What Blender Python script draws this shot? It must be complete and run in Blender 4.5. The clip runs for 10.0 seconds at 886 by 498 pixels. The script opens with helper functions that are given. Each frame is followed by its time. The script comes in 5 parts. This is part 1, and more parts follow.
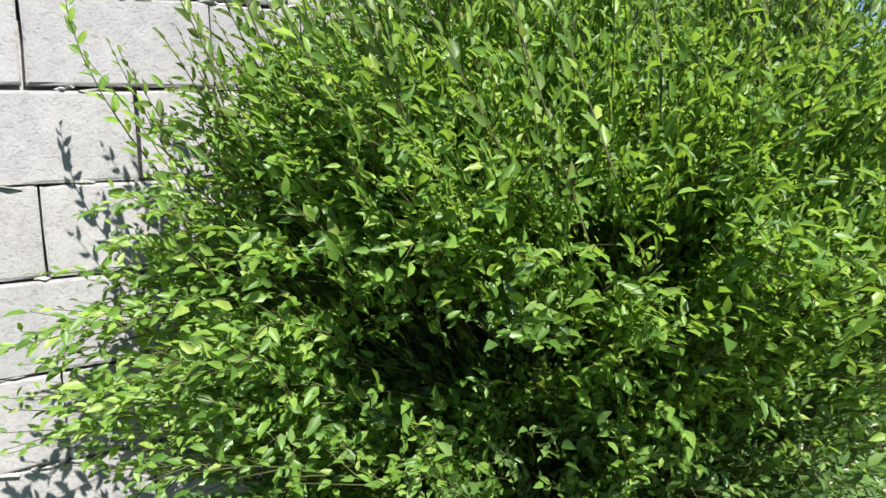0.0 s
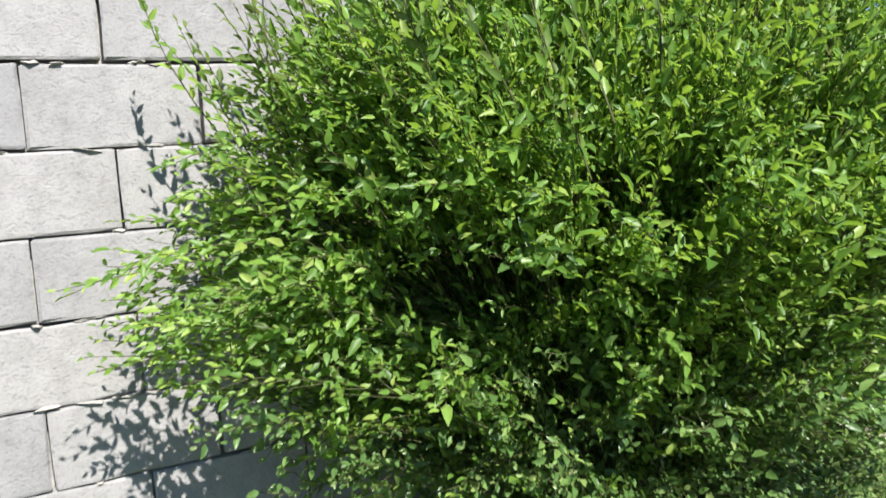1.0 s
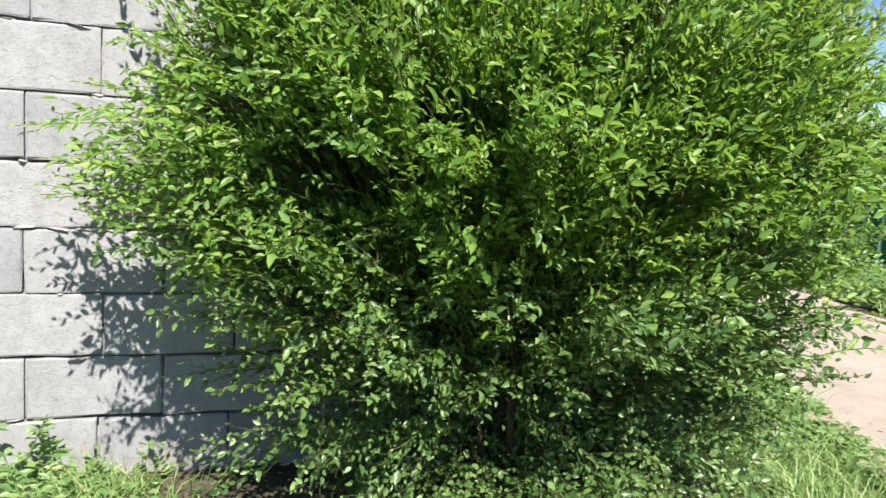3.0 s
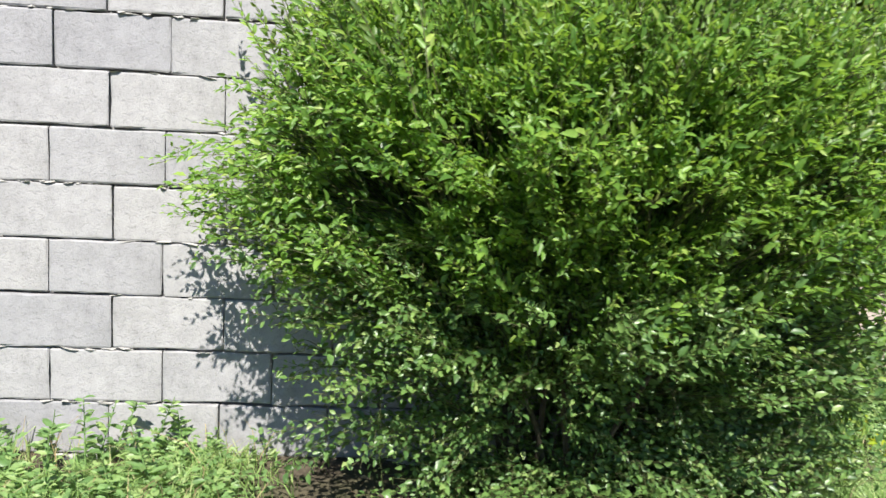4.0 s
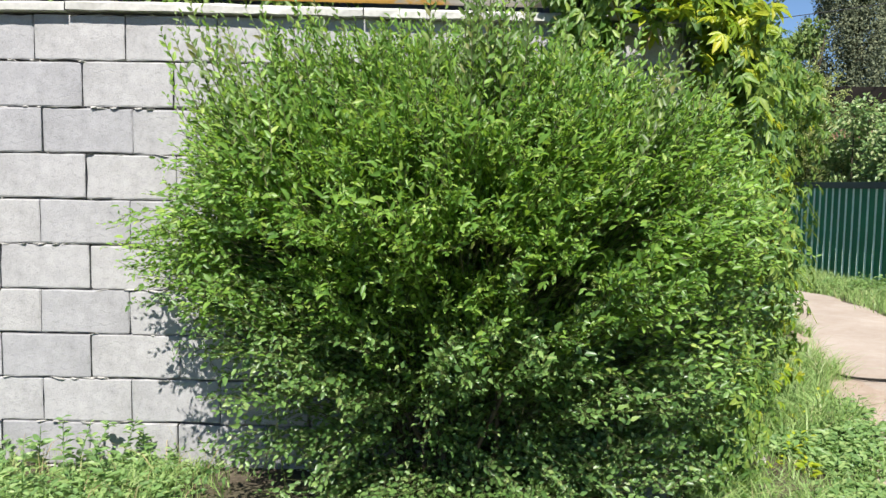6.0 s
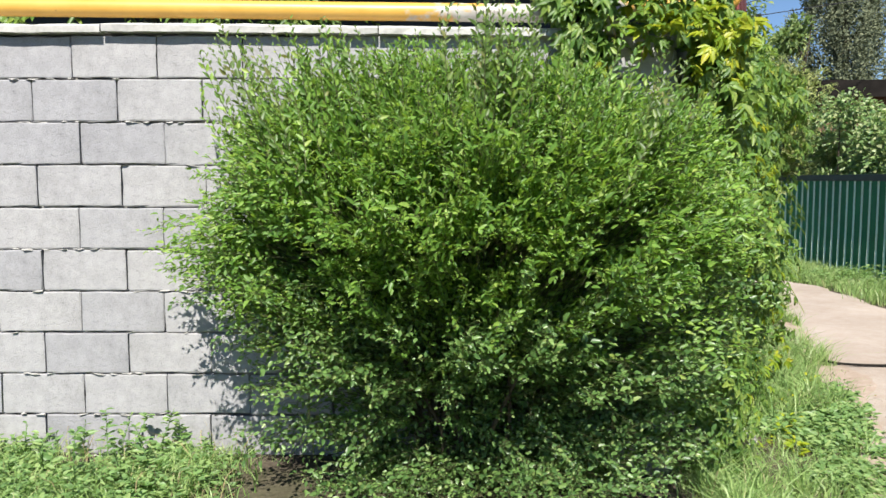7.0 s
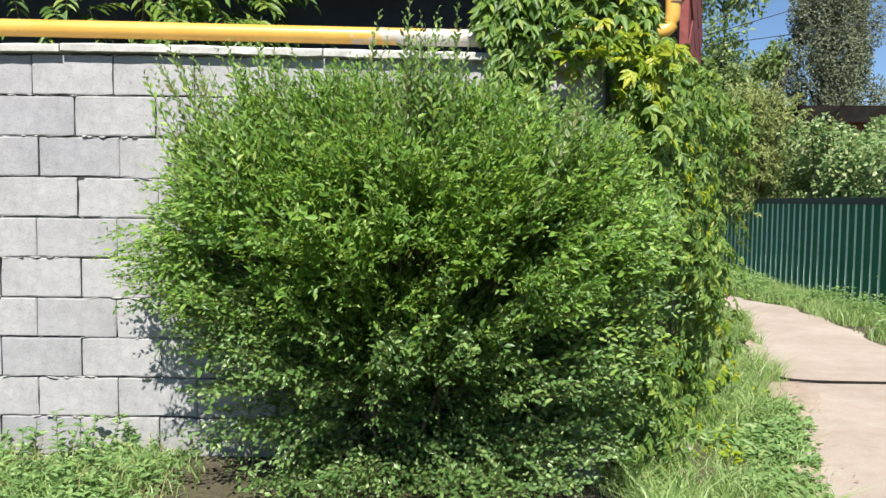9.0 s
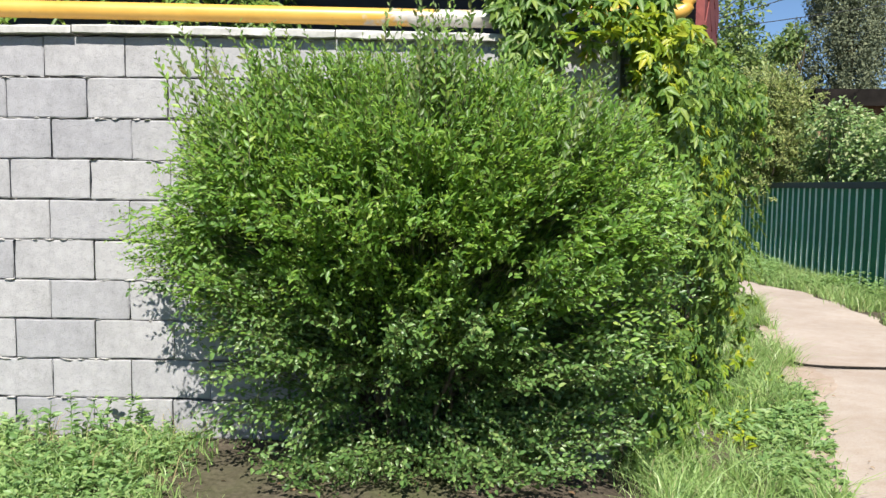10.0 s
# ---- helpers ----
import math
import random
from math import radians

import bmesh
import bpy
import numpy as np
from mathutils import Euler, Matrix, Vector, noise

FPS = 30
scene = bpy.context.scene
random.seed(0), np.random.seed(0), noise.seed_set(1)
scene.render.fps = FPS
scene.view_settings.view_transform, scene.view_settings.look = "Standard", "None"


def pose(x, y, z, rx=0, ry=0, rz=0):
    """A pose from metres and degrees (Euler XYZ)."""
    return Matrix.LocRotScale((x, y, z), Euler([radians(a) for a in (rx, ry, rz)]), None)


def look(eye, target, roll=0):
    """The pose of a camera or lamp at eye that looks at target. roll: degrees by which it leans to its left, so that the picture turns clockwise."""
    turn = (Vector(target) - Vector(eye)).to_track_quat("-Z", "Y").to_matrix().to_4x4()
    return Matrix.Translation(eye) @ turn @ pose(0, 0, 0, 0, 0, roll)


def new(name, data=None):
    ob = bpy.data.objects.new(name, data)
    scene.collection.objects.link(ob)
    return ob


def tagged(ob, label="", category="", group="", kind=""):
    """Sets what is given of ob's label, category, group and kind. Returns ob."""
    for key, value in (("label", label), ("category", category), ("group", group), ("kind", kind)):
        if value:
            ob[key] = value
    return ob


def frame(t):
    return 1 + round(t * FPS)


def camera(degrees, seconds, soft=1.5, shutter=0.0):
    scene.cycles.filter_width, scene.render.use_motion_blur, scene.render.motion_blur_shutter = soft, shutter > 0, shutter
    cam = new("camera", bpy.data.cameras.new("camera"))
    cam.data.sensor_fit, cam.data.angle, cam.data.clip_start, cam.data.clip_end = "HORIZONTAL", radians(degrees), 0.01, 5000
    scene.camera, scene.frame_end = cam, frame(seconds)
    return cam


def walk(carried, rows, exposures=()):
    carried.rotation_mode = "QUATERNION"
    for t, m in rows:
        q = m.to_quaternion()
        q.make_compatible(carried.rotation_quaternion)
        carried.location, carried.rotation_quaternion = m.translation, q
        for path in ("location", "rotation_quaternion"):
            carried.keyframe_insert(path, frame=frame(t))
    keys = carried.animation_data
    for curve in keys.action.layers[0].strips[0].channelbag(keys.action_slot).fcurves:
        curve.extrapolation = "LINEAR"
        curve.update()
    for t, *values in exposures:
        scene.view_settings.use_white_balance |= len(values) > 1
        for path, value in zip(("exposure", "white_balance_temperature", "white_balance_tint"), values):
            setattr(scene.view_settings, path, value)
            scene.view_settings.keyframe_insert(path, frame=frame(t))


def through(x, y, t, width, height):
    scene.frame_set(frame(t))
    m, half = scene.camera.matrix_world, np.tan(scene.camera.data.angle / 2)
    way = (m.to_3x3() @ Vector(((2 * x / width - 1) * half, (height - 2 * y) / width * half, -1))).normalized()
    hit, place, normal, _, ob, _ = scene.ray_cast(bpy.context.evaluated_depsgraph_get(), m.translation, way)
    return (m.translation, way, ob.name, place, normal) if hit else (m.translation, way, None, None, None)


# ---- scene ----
cam = camera(55.6, 10.0, shutter=0.3)
PATH = [
    (0, (-0.039, -1.944, 1.378), (1.028, -0.262, 1.201), -2.9),
    (0.5, (-0.066, -2.039, 1.371), (1.007, -0.361, 1.195), -3.2),
    (1, (-0.101, -2.138, 1.303), (0.855, -0.392, 1.11), -3.6),
    (1.5, (-0.162, -2.35, 1.251), (0.778, -0.606, 0.981), -3.2),
    (2, (-0.039, -2.492, 1.266), (0.887, -0.747, 0.952), 0.2),
    (2.2, (0.064, -2.57, 1.27), (0.964, -0.814, 0.946), 1.7),
    (3.3, (0.393, -2.798, 1.195), (0.957, -0.901, 0.911), 3.9),
    (3.5, (0.476, -2.878, 1.203), (0.939, -0.95, 0.946), 3.4),
    (4, (0.701, -3.095, 1.201), (0.896, -1.119, 0.956), 3.0),
    (4.5, (0.979, -3.258, 1.221), (1.152, -1.277, 1.006), 2.7),
    (4.7, (1.093, -3.3, 1.236), (1.303, -1.32, 1.049), 2.8),
    (5, (1.258, -3.388, 1.265), (1.447, -1.404, 1.1), 2.9),
    (5.5, (1.437, -3.567, 1.284), (1.46, -1.574, 1.118), 1.8),
    (5.7, (1.453, -3.612, 1.287), (1.425, -1.618, 1.134), 1.1),
    (6.8, (1.327, -3.911, 1.331), (1.311, -1.918, 1.16), 0.5),
    (7, (1.341, -3.971, 1.33), (1.33, -1.978, 1.167), 0.1),
    (7.5, (1.475, -4.052, 1.312), (1.518, -2.057, 1.184), 0.1),
    (8, (1.577, -4.158, 1.308), (1.6, -2.16, 1.22), 0.4),
    (8.5, (1.609, -4.176, 1.306), (1.615, -2.178, 1.216), 0.4),
    (9, (1.615, -4.171, 1.304), (1.615, -2.174, 1.19), 0.7),
    (9.5, (1.608, -4.152, 1.296), (1.598, -2.156, 1.162), 0.9),
    (10, (1.611, -4.149, 1.298), (1.583, -2.155, 1.146), 0.8),
]
walk(cam, [(t, look(eye, target, roll)) for t, eye, target, roll in PATH],
     [(0, 1.02), (1, 0.97), (2, 0.94), (3.5, 1.06), (4, 0.99), (4.5, 0.90), (5.5, 0.90), (7, 0.87), (10, 0.87)])

# ---- world, sun and exposure ----
SUN_TO = Vector((-0.02, -1.0, 1.2)).normalized()
world = bpy.data.worlds.new("sky")
scene.world = world
world.use_nodes = True
wn = world.node_tree.nodes
sky = wn.new("ShaderNodeTexSky")
sky.sky_type = "NISHITA"
sky.sun_disc = False
sky.sun_elevation = math.asin(SUN_TO.z)
sky.sun_rotation = math.atan2(SUN_TO.x, SUN_TO.y)
sky.air_density, sky.dust_density, sky.ozone_density = 0.8, 0.0, 5.5
world.node_tree.links.new(sky.outputs[0], wn["Background"].inputs[0])
wn["Background"].inputs[1].default_value = 0.068
sun_data = bpy.data.lights.new("sun", "SUN")
sun_data.energy, sun_data.angle, sun_data.color = 5.2, radians(0.53), (1.0, 0.955, 0.88)
sun = new("sun", sun_data)
sun.matrix_world = look(SUN_TO * 30, (0, 0, 0))
scene.view_settings.exposure = 0.85

rng = np.random.default_rng(7)


# ---- materials ----
class Mat:
    """A node material with a principled surface and a few short ways to wire it."""

    def __init__(self, name, rough=0.8, metal=0.0, spec=0.5):
        self.m = bpy.data.materials.new(name)
        self.m.use_nodes = True
        self.t = self.m.node_tree
        self.p = self.t.nodes["Principled BSDF"]
        self.p.inputs["Roughness"].default_value = rough
        self.p.inputs["Metallic"].default_value = metal
        self.p.inputs["Specular IOR Level"].default_value = spec
        self.co = self.t.nodes.new("ShaderNodeTexCoord")

    def link(self, a, b):
        self.t.links.new(a, b)

    def node(self, kind):
        return self.t.nodes.new(kind)

    def noise(self, scale, detail=4.0, rough=0.55, stretch=None):
        n = self.node("ShaderNodeTexNoise")
        n.inputs["Scale"].default_value, n.inputs["Detail"].default_value = scale, detail
        n.inputs["Roughness"].default_value = rough
        src = self.co.outputs["Object"]
        if stretch:
            mp = self.node("ShaderNodeMapping")
            mp.inputs["Scale"].default_value = stretch
            self.link(src, mp.inputs[0])
            src = mp.outputs[0]
        self.link(src, n.inputs["Vector"])
        return n.outputs["Fac"]

    def ramp(self, fac, *stops):
        r = self.node("ShaderNodeValToRGB")
        els = r.color_ramp.elements
        while len(els) < len(stops):
            els.new(0.5)
        for e, (at, c) in zip(els, stops):
            e.position = at
            e.color = (*c, 1) if len(c) == 3 else c
        self.link(fac, r.inputs[0])
        return r.outputs[0]

    def mix(self, a, b, fac, kind="MIX"):
        n = self.node("ShaderNodeMix")
        n.data_type, n.blend_type = "RGBA", kind
        for sock, v in ((n.inputs[0], fac), (n.inputs[6], a), (n.inputs[7], b)):
            if isinstance(v, (int, float)):
                sock.default_value = v
            elif isinstance(v, tuple):
                sock.default_value = (*v, 1)
            else:
                self.link(v, sock)
        return n.outputs[2]

    def island(self):
        return self.node("ShaderNodeNewGeometry").outputs["Random Per Island"]

    def each(self):
        return self.node("ShaderNodeObjectInfo").outputs["Random"]

    def colour(self, c):
        if isinstance(c, tuple):
            self.p.inputs["Base Color"].default_value = (*c, 1)
        else:
            self.link(c, self.p.inputs["Base Color"])
        return self

    def bump(self, height, strength=0.4, dist=0.01):
        b = self.node("ShaderNodeBump")
        b.inputs["Strength"].default_value, b.inputs["Distance"].default_value = strength, dist
        self.link(height, b.inputs["Height"])
        self.link(b.outputs[0], self.p.inputs["Normal"])
        return self


G = lambda v: (v, v, v)


def block_mat():
    m = Mat("concrete_block", 0.92, 0, 0.25)
    fine = m.noise(120, 4, 0.7)
    mid = m.noise(15, 7, 0.72)
    pits = m.ramp(m.noise(60, 4, 0.6), (0.34, G(0.0)), (0.44, G(1.0)))
    big = m.noise(2.6, 3)
    base = m.ramp(mid, (0.25, (0.30, 0.297, 0.304)), (0.55, (0.385, 0.381, 0.389)), (0.8, (0.43, 0.426, 0.435)))
    base = m.mix(base, m.ramp(big, (0.3, G(0.78)), (0.7, G(1.0))), 0.8, "MULTIPLY")
    base = m.mix(base, m.ramp(fine, (0.3, G(0.70)), (0.5, G(1.0))), 0.45, "MULTIPLY")
    base = m.mix(base, m.mix(G(0.72), G(1.0), pits), 0.14, "MULTIPLY")
    base = m.mix(base, m.ramp(m.each(), (0, (0.83, 0.83, 0.85)), (0.5, (0.95, 0.945, 0.945)), (1, (1.0, 0.99, 0.975))), 1.0, "MULTIPLY")
    m.colour(base)
    m.bump(m.mix(m.mix(fine, mid, 0.5), pits, 0.10), 0.55, 0.007)
    return m.m


def simple_mat(name, dark, light, scale=8.0, rough=0.85, bump=0.3, metal=0.0, stretch=None, spec=0.4, tone=0.0):
    m = Mat(name, rough, metal, spec)
    a = m.noise(scale, 6, 0.6, stretch)
    base = m.ramp(a, (0.3, dark), (0.7, light))
    base = m.mix(base, m.ramp(m.noise(scale * 9, 3), (0.3, G(0.75)), (0.6, G(1.0))), 0.5, "MULTIPLY")
    if tone:
        base = m.mix(base, m.ramp(m.each(), (0, G(1 - tone)), (1, G(1.0))), 1.0, "MULTIPLY")
    m.colour(base)
    if bump:
        m.bump(m.mix(a, m.noise(scale * 7, 4), 0.5), bump, 0.01)
    return m.m


def leaf_mat(name, stops, shine=0.42, glow=0.35, through=(0.25, 0.42, 0.04), objects=False):
    """Leaf: waxy reflection above a diffuse body that lets part of the light through."""
    m = Mat(name, shine, 0, 0.45)
    rnd = m.island()
    base = m.ramp(rnd, *stops)
    if objects:
        base = m.mix(base, m.ramp(m.each(), (0, (0.75, 0.8, 0.8)), (1, (1.1, 1.05, 1.0))), 1.0, "MULTIPLY")
    base = m.mix(base, m.ramp(m.noise(60, 2), (0.3, G(0.8)), (0.7, G(1.08))), 1.0, "MULTIPLY")
    m.colour(base)
    tr = m.node("ShaderNodeBsdfTranslucent")
    m.link(m.mix(base, through, 0.5), tr.inputs[0])
    mx = m.node("ShaderNodeMixShader")
    mx.inputs[0].default_value = glow
    m.link(m.p.outputs[0], mx.inputs[1])
    m.link(tr.outputs[0], mx.inputs[2])
    m.link(mx.outputs[0], m.t.nodes["Material Output"].inputs[0])
    return m.m


def pipe_mat():
    """Yellow gas-pipe enamel, chalked to white primer along a worn stretch."""
    m = Mat("yellow_enamel", 0.38, 0, 0.5)
    paint = m.ramp(m.noise(5, 4), (0.3, (0.54, 0.30, 0.05)), (0.7, (0.62, 0.37, 0.08)))
    paint = m.mix(paint, (0.20, 0.12, 0.05), m.ramp(m.noise(38, 5), (0.66, G(0)), (0.74, G(0.7))))
    sep = m.node("ShaderNodeSeparateXYZ")
    m.link(m.co.outputs["Object"], sep.inputs[0])
    rng_ = m.node("ShaderNodeMapRange")
    rng_.inputs["From Min"].default_value, rng_.inputs["From Max"].default_value = 0.85, 1.75
    m.link(sep.outputs[0], rng_.inputs["Value"])
    late = m.node("ShaderNodeMapRange")
    late.inputs["From Min"].default_value, late.inputs["From Max"].default_value = 2.5, 2.2
    m.link(sep.outputs[0], late.inputs["Value"])
    both = m.node("ShaderNodeMath")
    both.operation = "MULTIPLY"
    m.link(rng_.outputs[0], both.inputs[0])
    m.link(late.outputs[0], both.inputs[1])
    add = m.node("ShaderNodeMath")
    add.operation = "MULTIPLY_ADD"
    m.link(both.outputs[0], add.inputs[0])
    add.inputs[1].default_value = 0.45
    m.link(m.noise(9, 5, 0.6, (1, 1, 2)), add.inputs[2])
    worn = m.ramp(add.outputs[0], (0.74, G(0)), (0.86, G(1)))
    m.colour(m.mix(paint, m.ramp(m.noise(22, 4), (0.3, (0.38, 0.35, 0.31)), (0.6, (0.50, 0.48, 0.44))), worn))
    m.bump(m.noise(30, 4), 0.1, 0.004)
    return m.m


def ground_mat():
    m = Mat("soil_with_litter", 0.95, 0, 0.2)
    a = m.noise(3.0, 6, 0.65)
    soil = m.ramp(a, (0.35, (0.050, 0.040, 0.028)), (0.65, (0.105, 0.086, 0.062)))
    soil = m.mix(soil, m.ramp(m.noise(42, 5), (0.35, (0.04, 0.032, 0.022)), (0.7, (0.14, 0.115, 0.085))), 0.45)
    m.colour(m.mix(soil, (0.075, 0.10, 0.03), m.ramp(m.noise(0.9, 5), (0.5, G(0)), (0.65, G(0.45)))))
    m.bump(m.noise(26, 6), 0.6, 0.03)
    return m.m


def road_mat():
    m = Mat("worn_concrete", 0.9, 0, 0.25)
    a = m.noise(1.1, 5, 0.6)
    base = m.ramp(a, (0.3, (0.345, 0.288, 0.242)), (0.7, (0.44, 0.380, 0.330)))
    base = m.mix(base, m.ramp(m.noise(7, 6, 0.7), (0.3, (0.86, 0.80, 0.74)), (0.6, G(1.0))), 0.8, "MULTIPLY")
    base = m.mix(base, m.ramp(m.noise(90, 3), (0.3, G(0.7)), (0.55, G(1.0))), 0.5, "MULTIPLY")
    m.colour(base)
    m.bump(m.mix(m.noise(90, 4), m.noise(9, 5), 0.5), 0.35, 0.01)
    return m.m


M_BLOCK = block_mat()
M_MORTAR = simple_mat("mortar", (0.31, 0.30, 0.285), (0.46, 0.445, 0.42), 30, 0.95, 0.6)
M_COPING = simple_mat("lime_washed_concrete", (0.38, 0.37, 0.35), (0.58, 0.565, 0.53), 7, 0.9, 0.4, tone=0.06)
M_PLASTER = simple_mat("grey_render", (0.20, 0.20, 0.20), (0.32, 0.32, 0.31), 6, 0.95, 0.5)
M_PIPE = pipe_mat()
M_STEEL = simple_mat("rusty_steel", (0.08, 0.05, 0.035), (0.17, 0.13, 0.10), 25, 0.7, 0.3, 0.4)
M_GROUND = ground_mat()
M_ROAD = road_mat()
M_SILT = simple_mat("reddish_silt", (0.31, 0.235, 0.180), (0.41, 0.335, 0.275), 9, 0.95, 0.6)
M_HOSE = simple_mat("black_rubber", (0.011, 0.010, 0.008), (0.022, 0.019, 0.016), 20, 0.85, 0.2, spec=0.15)
M_BARK = simple_mat("twig_bark", (0.04, 0.032, 0.02), (0.10, 0.08, 0.05), 40, 0.85, 0.5)
M_SHOOT = simple_mat("green_brown_shoot", (0.045, 0.055, 0.017), (0.085, 0.092, 0.03), 40, 0.7, 0.2)
M_SHRUB = leaf_mat("shrub_leaf", [(0, (0.090, 0.195, 0.038)), (0.5, (0.192, 0.352, 0.064)), (0.85, (0.295, 0.47, 0.090)), (1, (0.43, 0.54, 0.13))], 0.42, 0.46, (0.50, 0.76, 0.06), True)
# darker shrub leaf: shade on the low shoots put into the colour
M_LOW_SHADE = leaf_mat("shade_darkened_shrub_leaf", [(0, (0.066, 0.140, 0.042)), (0.5, (0.130, 0.240, 0.068)), (0.85, (0.205, 0.335, 0.098)), (1, (0.33, 0.42, 0.15))], 0.36, 0.32, (0.34, 0.55, 0.07), True)
M_YOUNG = leaf_mat("young_shoot_leaf", [(0, (0.08, 0.145, 0.036)), (0.55, (0.155, 0.255, 0.058)), (0.93, (0.21, 0.29, 0.08)), (1, (0.22, 0.16, 0.07))], 0.42, 0.45, (0.42, 0.52, 0.08), True)
M_VINE = leaf_mat("creeper_leaf", [(0, (0.07, 0.155, 0.035)), (0.6, (0.16, 0.275, 0.055)), (1, (0.28, 0.37, 0.075))], 0.46, 0.36, (0.34, 0.50, 0.05), True)
M_VINE_Y = leaf_mat("yellowed_creeper_leaf", [(0, (0.20, 0.33, 0.02)), (0.6, (0.35, 0.43, 0.03)), (1, (0.52, 0.50, 0.04))], 0.45, 0.38, (0.5, 0.58, 0.03), True)
M_GRASS = leaf_mat("grass_blade", [(0, (0.17, 0.29, 0.09)), (0.5, (0.29, 0.44, 0.14)), (0.90, (0.40, 0.52, 0.20)), (1, (0.54, 0.48, 0.28))], 0.42, 0.40, (0.44, 0.58, 0.16))
M_WEED = leaf_mat("weed_leaf", [(0, (0.12, 0.22, 0.075)), (0.6, (0.22, 0.36, 0.125)), (1, (0.34, 0.45, 0.17))], 0.42, 0.38, (0.38, 0.56, 0.12))
M_DRY = leaf_mat("dry_stalk", [(0, (0.25, 0.19, 0.09)), (1, (0.45, 0.36, 0.20))], 0.8, 0.2, (0.4, 0.3, 0.12))
M_HEDGE = leaf_mat("hedge_leaf", [(0, (0.10, 0.185, 0.065)), (0.6, (0.225, 0.34, 0.115)), (1, (0.46, 0.50, 0.26))], 0.38, 0.34, (0.38, 0.54, 0.11))
M_OLIVE = leaf_mat("feathery_leaf", [(0, (0.20, 0.26, 0.085)), (0.6, (0.34, 0.41, 0.14)), (1, (0.50, 0.48, 0.19))], 0.55, 0.38, (0.46, 0.56, 0.13))
M_TREE = leaf_mat("far_tree_leaf", [(0, (0.085, 0.145, 0.045)), (0.6, (0.17, 0.25, 0.075)), (1, (0.30, 0.36, 0.13))], 0.5, 0.34, (0.32, 0.46, 0.08))
M_POPLAR = leaf_mat("poplar_leaf", [(0, (0.09, 0.115, 0.07)), (0.6, (0.155, 0.18, 0.105)), (1, (0.24, 0.26, 0.15))], 0.8, 0.2, (0.2, 0.25, 0.1))
M_FENCE = simple_mat("green_sheet_steel", (0.006, 0.125, 0.052), (0.010, 0.165, 0.072), 3, 0.6, 0.05, tone=0.1, spec=0.2)
# pale copy of the fence green: sunlight on the ribs put into the colour
M_RIB_SUN = simple_mat("sunlit_rib_green", (0.62, 0.82, 0.72), (0.74, 0.90, 0.82), 5, 0.4, 0.05)
M_RAIL = simple_mat("dark_green_rail", (0.004, 0.018, 0.014), (0.008, 0.03, 0.024), 6, 0.6, 0.1)
# dark wall tone with the shade behind the block wall put in
M_DARKWALL = simple_mat("shade_dark_slate", (0.035, 0.037, 0.042), (0.058, 0.06, 0.068), 2, 0.8, 0.15)
M_EAVE = simple_mat("dark_brown_boards", (0.035, 0.024, 0.018), (0.07, 0.05, 0.04), 9, 0.8, 0.3, stretch=(1, 8, 8))
M_SHINGLE = simple_mat("red_shingle", (0.16, 0.035, 0.032), (0.25, 0.062, 0.055), 14, 0.75, 0.3, tone=0.25)
M_BOARD = simple_mat("weathered_board", (0.17, 0.085, 0.055), (0.30, 0.17, 0.115), 5, 0.85, 0.4, stretch=(6, 6, 0.6), tone=0.3)
M_TAR = simple_mat("tarred_roof", (0.009, 0.008, 0.007), (0.02, 0.017, 0.015), 4, 0.95, 0.3, spec=0.1)
M_WHITE = simple_mat("white_sheet_roof", (0.5, 0.485, 0.46), (0.6, 0.585, 0.56), 2, 0.6, 0.1)
M_CABLE = simple_mat("black_cable", (0.02, 0.02, 0.02), (0.04, 0.04, 0.04), 10, 0.8, 0.0)
M_SEED = simple_mat("dandelion_down", (0.55, 0.50, 0.47), (0.75, 0.70, 0.67), 60, 0.95, 0.0)
M_LITTER = leaf_mat("dry_litter", [(0, (0.10, 0.06, 0.03)), (0.5, (0.24, 0.15, 0.08)), (1, (0.42, 0.33, 0.2))], 0.85, 0.1, (0.3, 0.2, 0.1))


# ---- mesh helpers ----
def part(name, bm, material, parent=None, label="", smooth=False):
    """Links a bmesh as one mesh object under a thing or a part."""
    me = bpy.data.meshes.new(name)
    bm.to_mesh(me)
    bm.free()
    if smooth:
        for f in me.polygons:
            f.use_smooth = True
    me.materials.append(material)
    ob = new(name, me)
    ob.parent = parent
    if label:
        ob["label"] = label
    return ob


def part_of(name, me, parent=None, label=""):
    ob = new(name, me)
    ob.parent = parent
    if label:
        ob["label"] = label
    return ob


def root(name, at, label, category, group="", kind=""):
    ob = new(name)
    ob.location = at
    ob.empty_display_size = 0.1
    bpy.context.view_layer.update()
    return tagged(ob, label, category, group, kind)


def under(ob, parent):
    """Hangs ob under parent, leaving it where it stands."""
    ob.parent = parent
    ob.matrix_parent_inverse = Matrix.Translation(-parent.location)
    return ob


def box(bm, lo, hi, bevel=0.0):
    lo, hi = Vector(lo), Vector(hi)
    m = Matrix.Translation((lo + hi) / 2) @ Matrix.Diagonal((*(hi - lo), 1))
    r = bmesh.ops.create_cube(bm, size=1, matrix=m)
    if bevel:
        edges = {e for v in r["verts"] for e in v.link_edges}
        bmesh.ops.bevel(bm, geom=list(edges), offset=bevel, segments=2, affect="EDGES", profile=0.6)


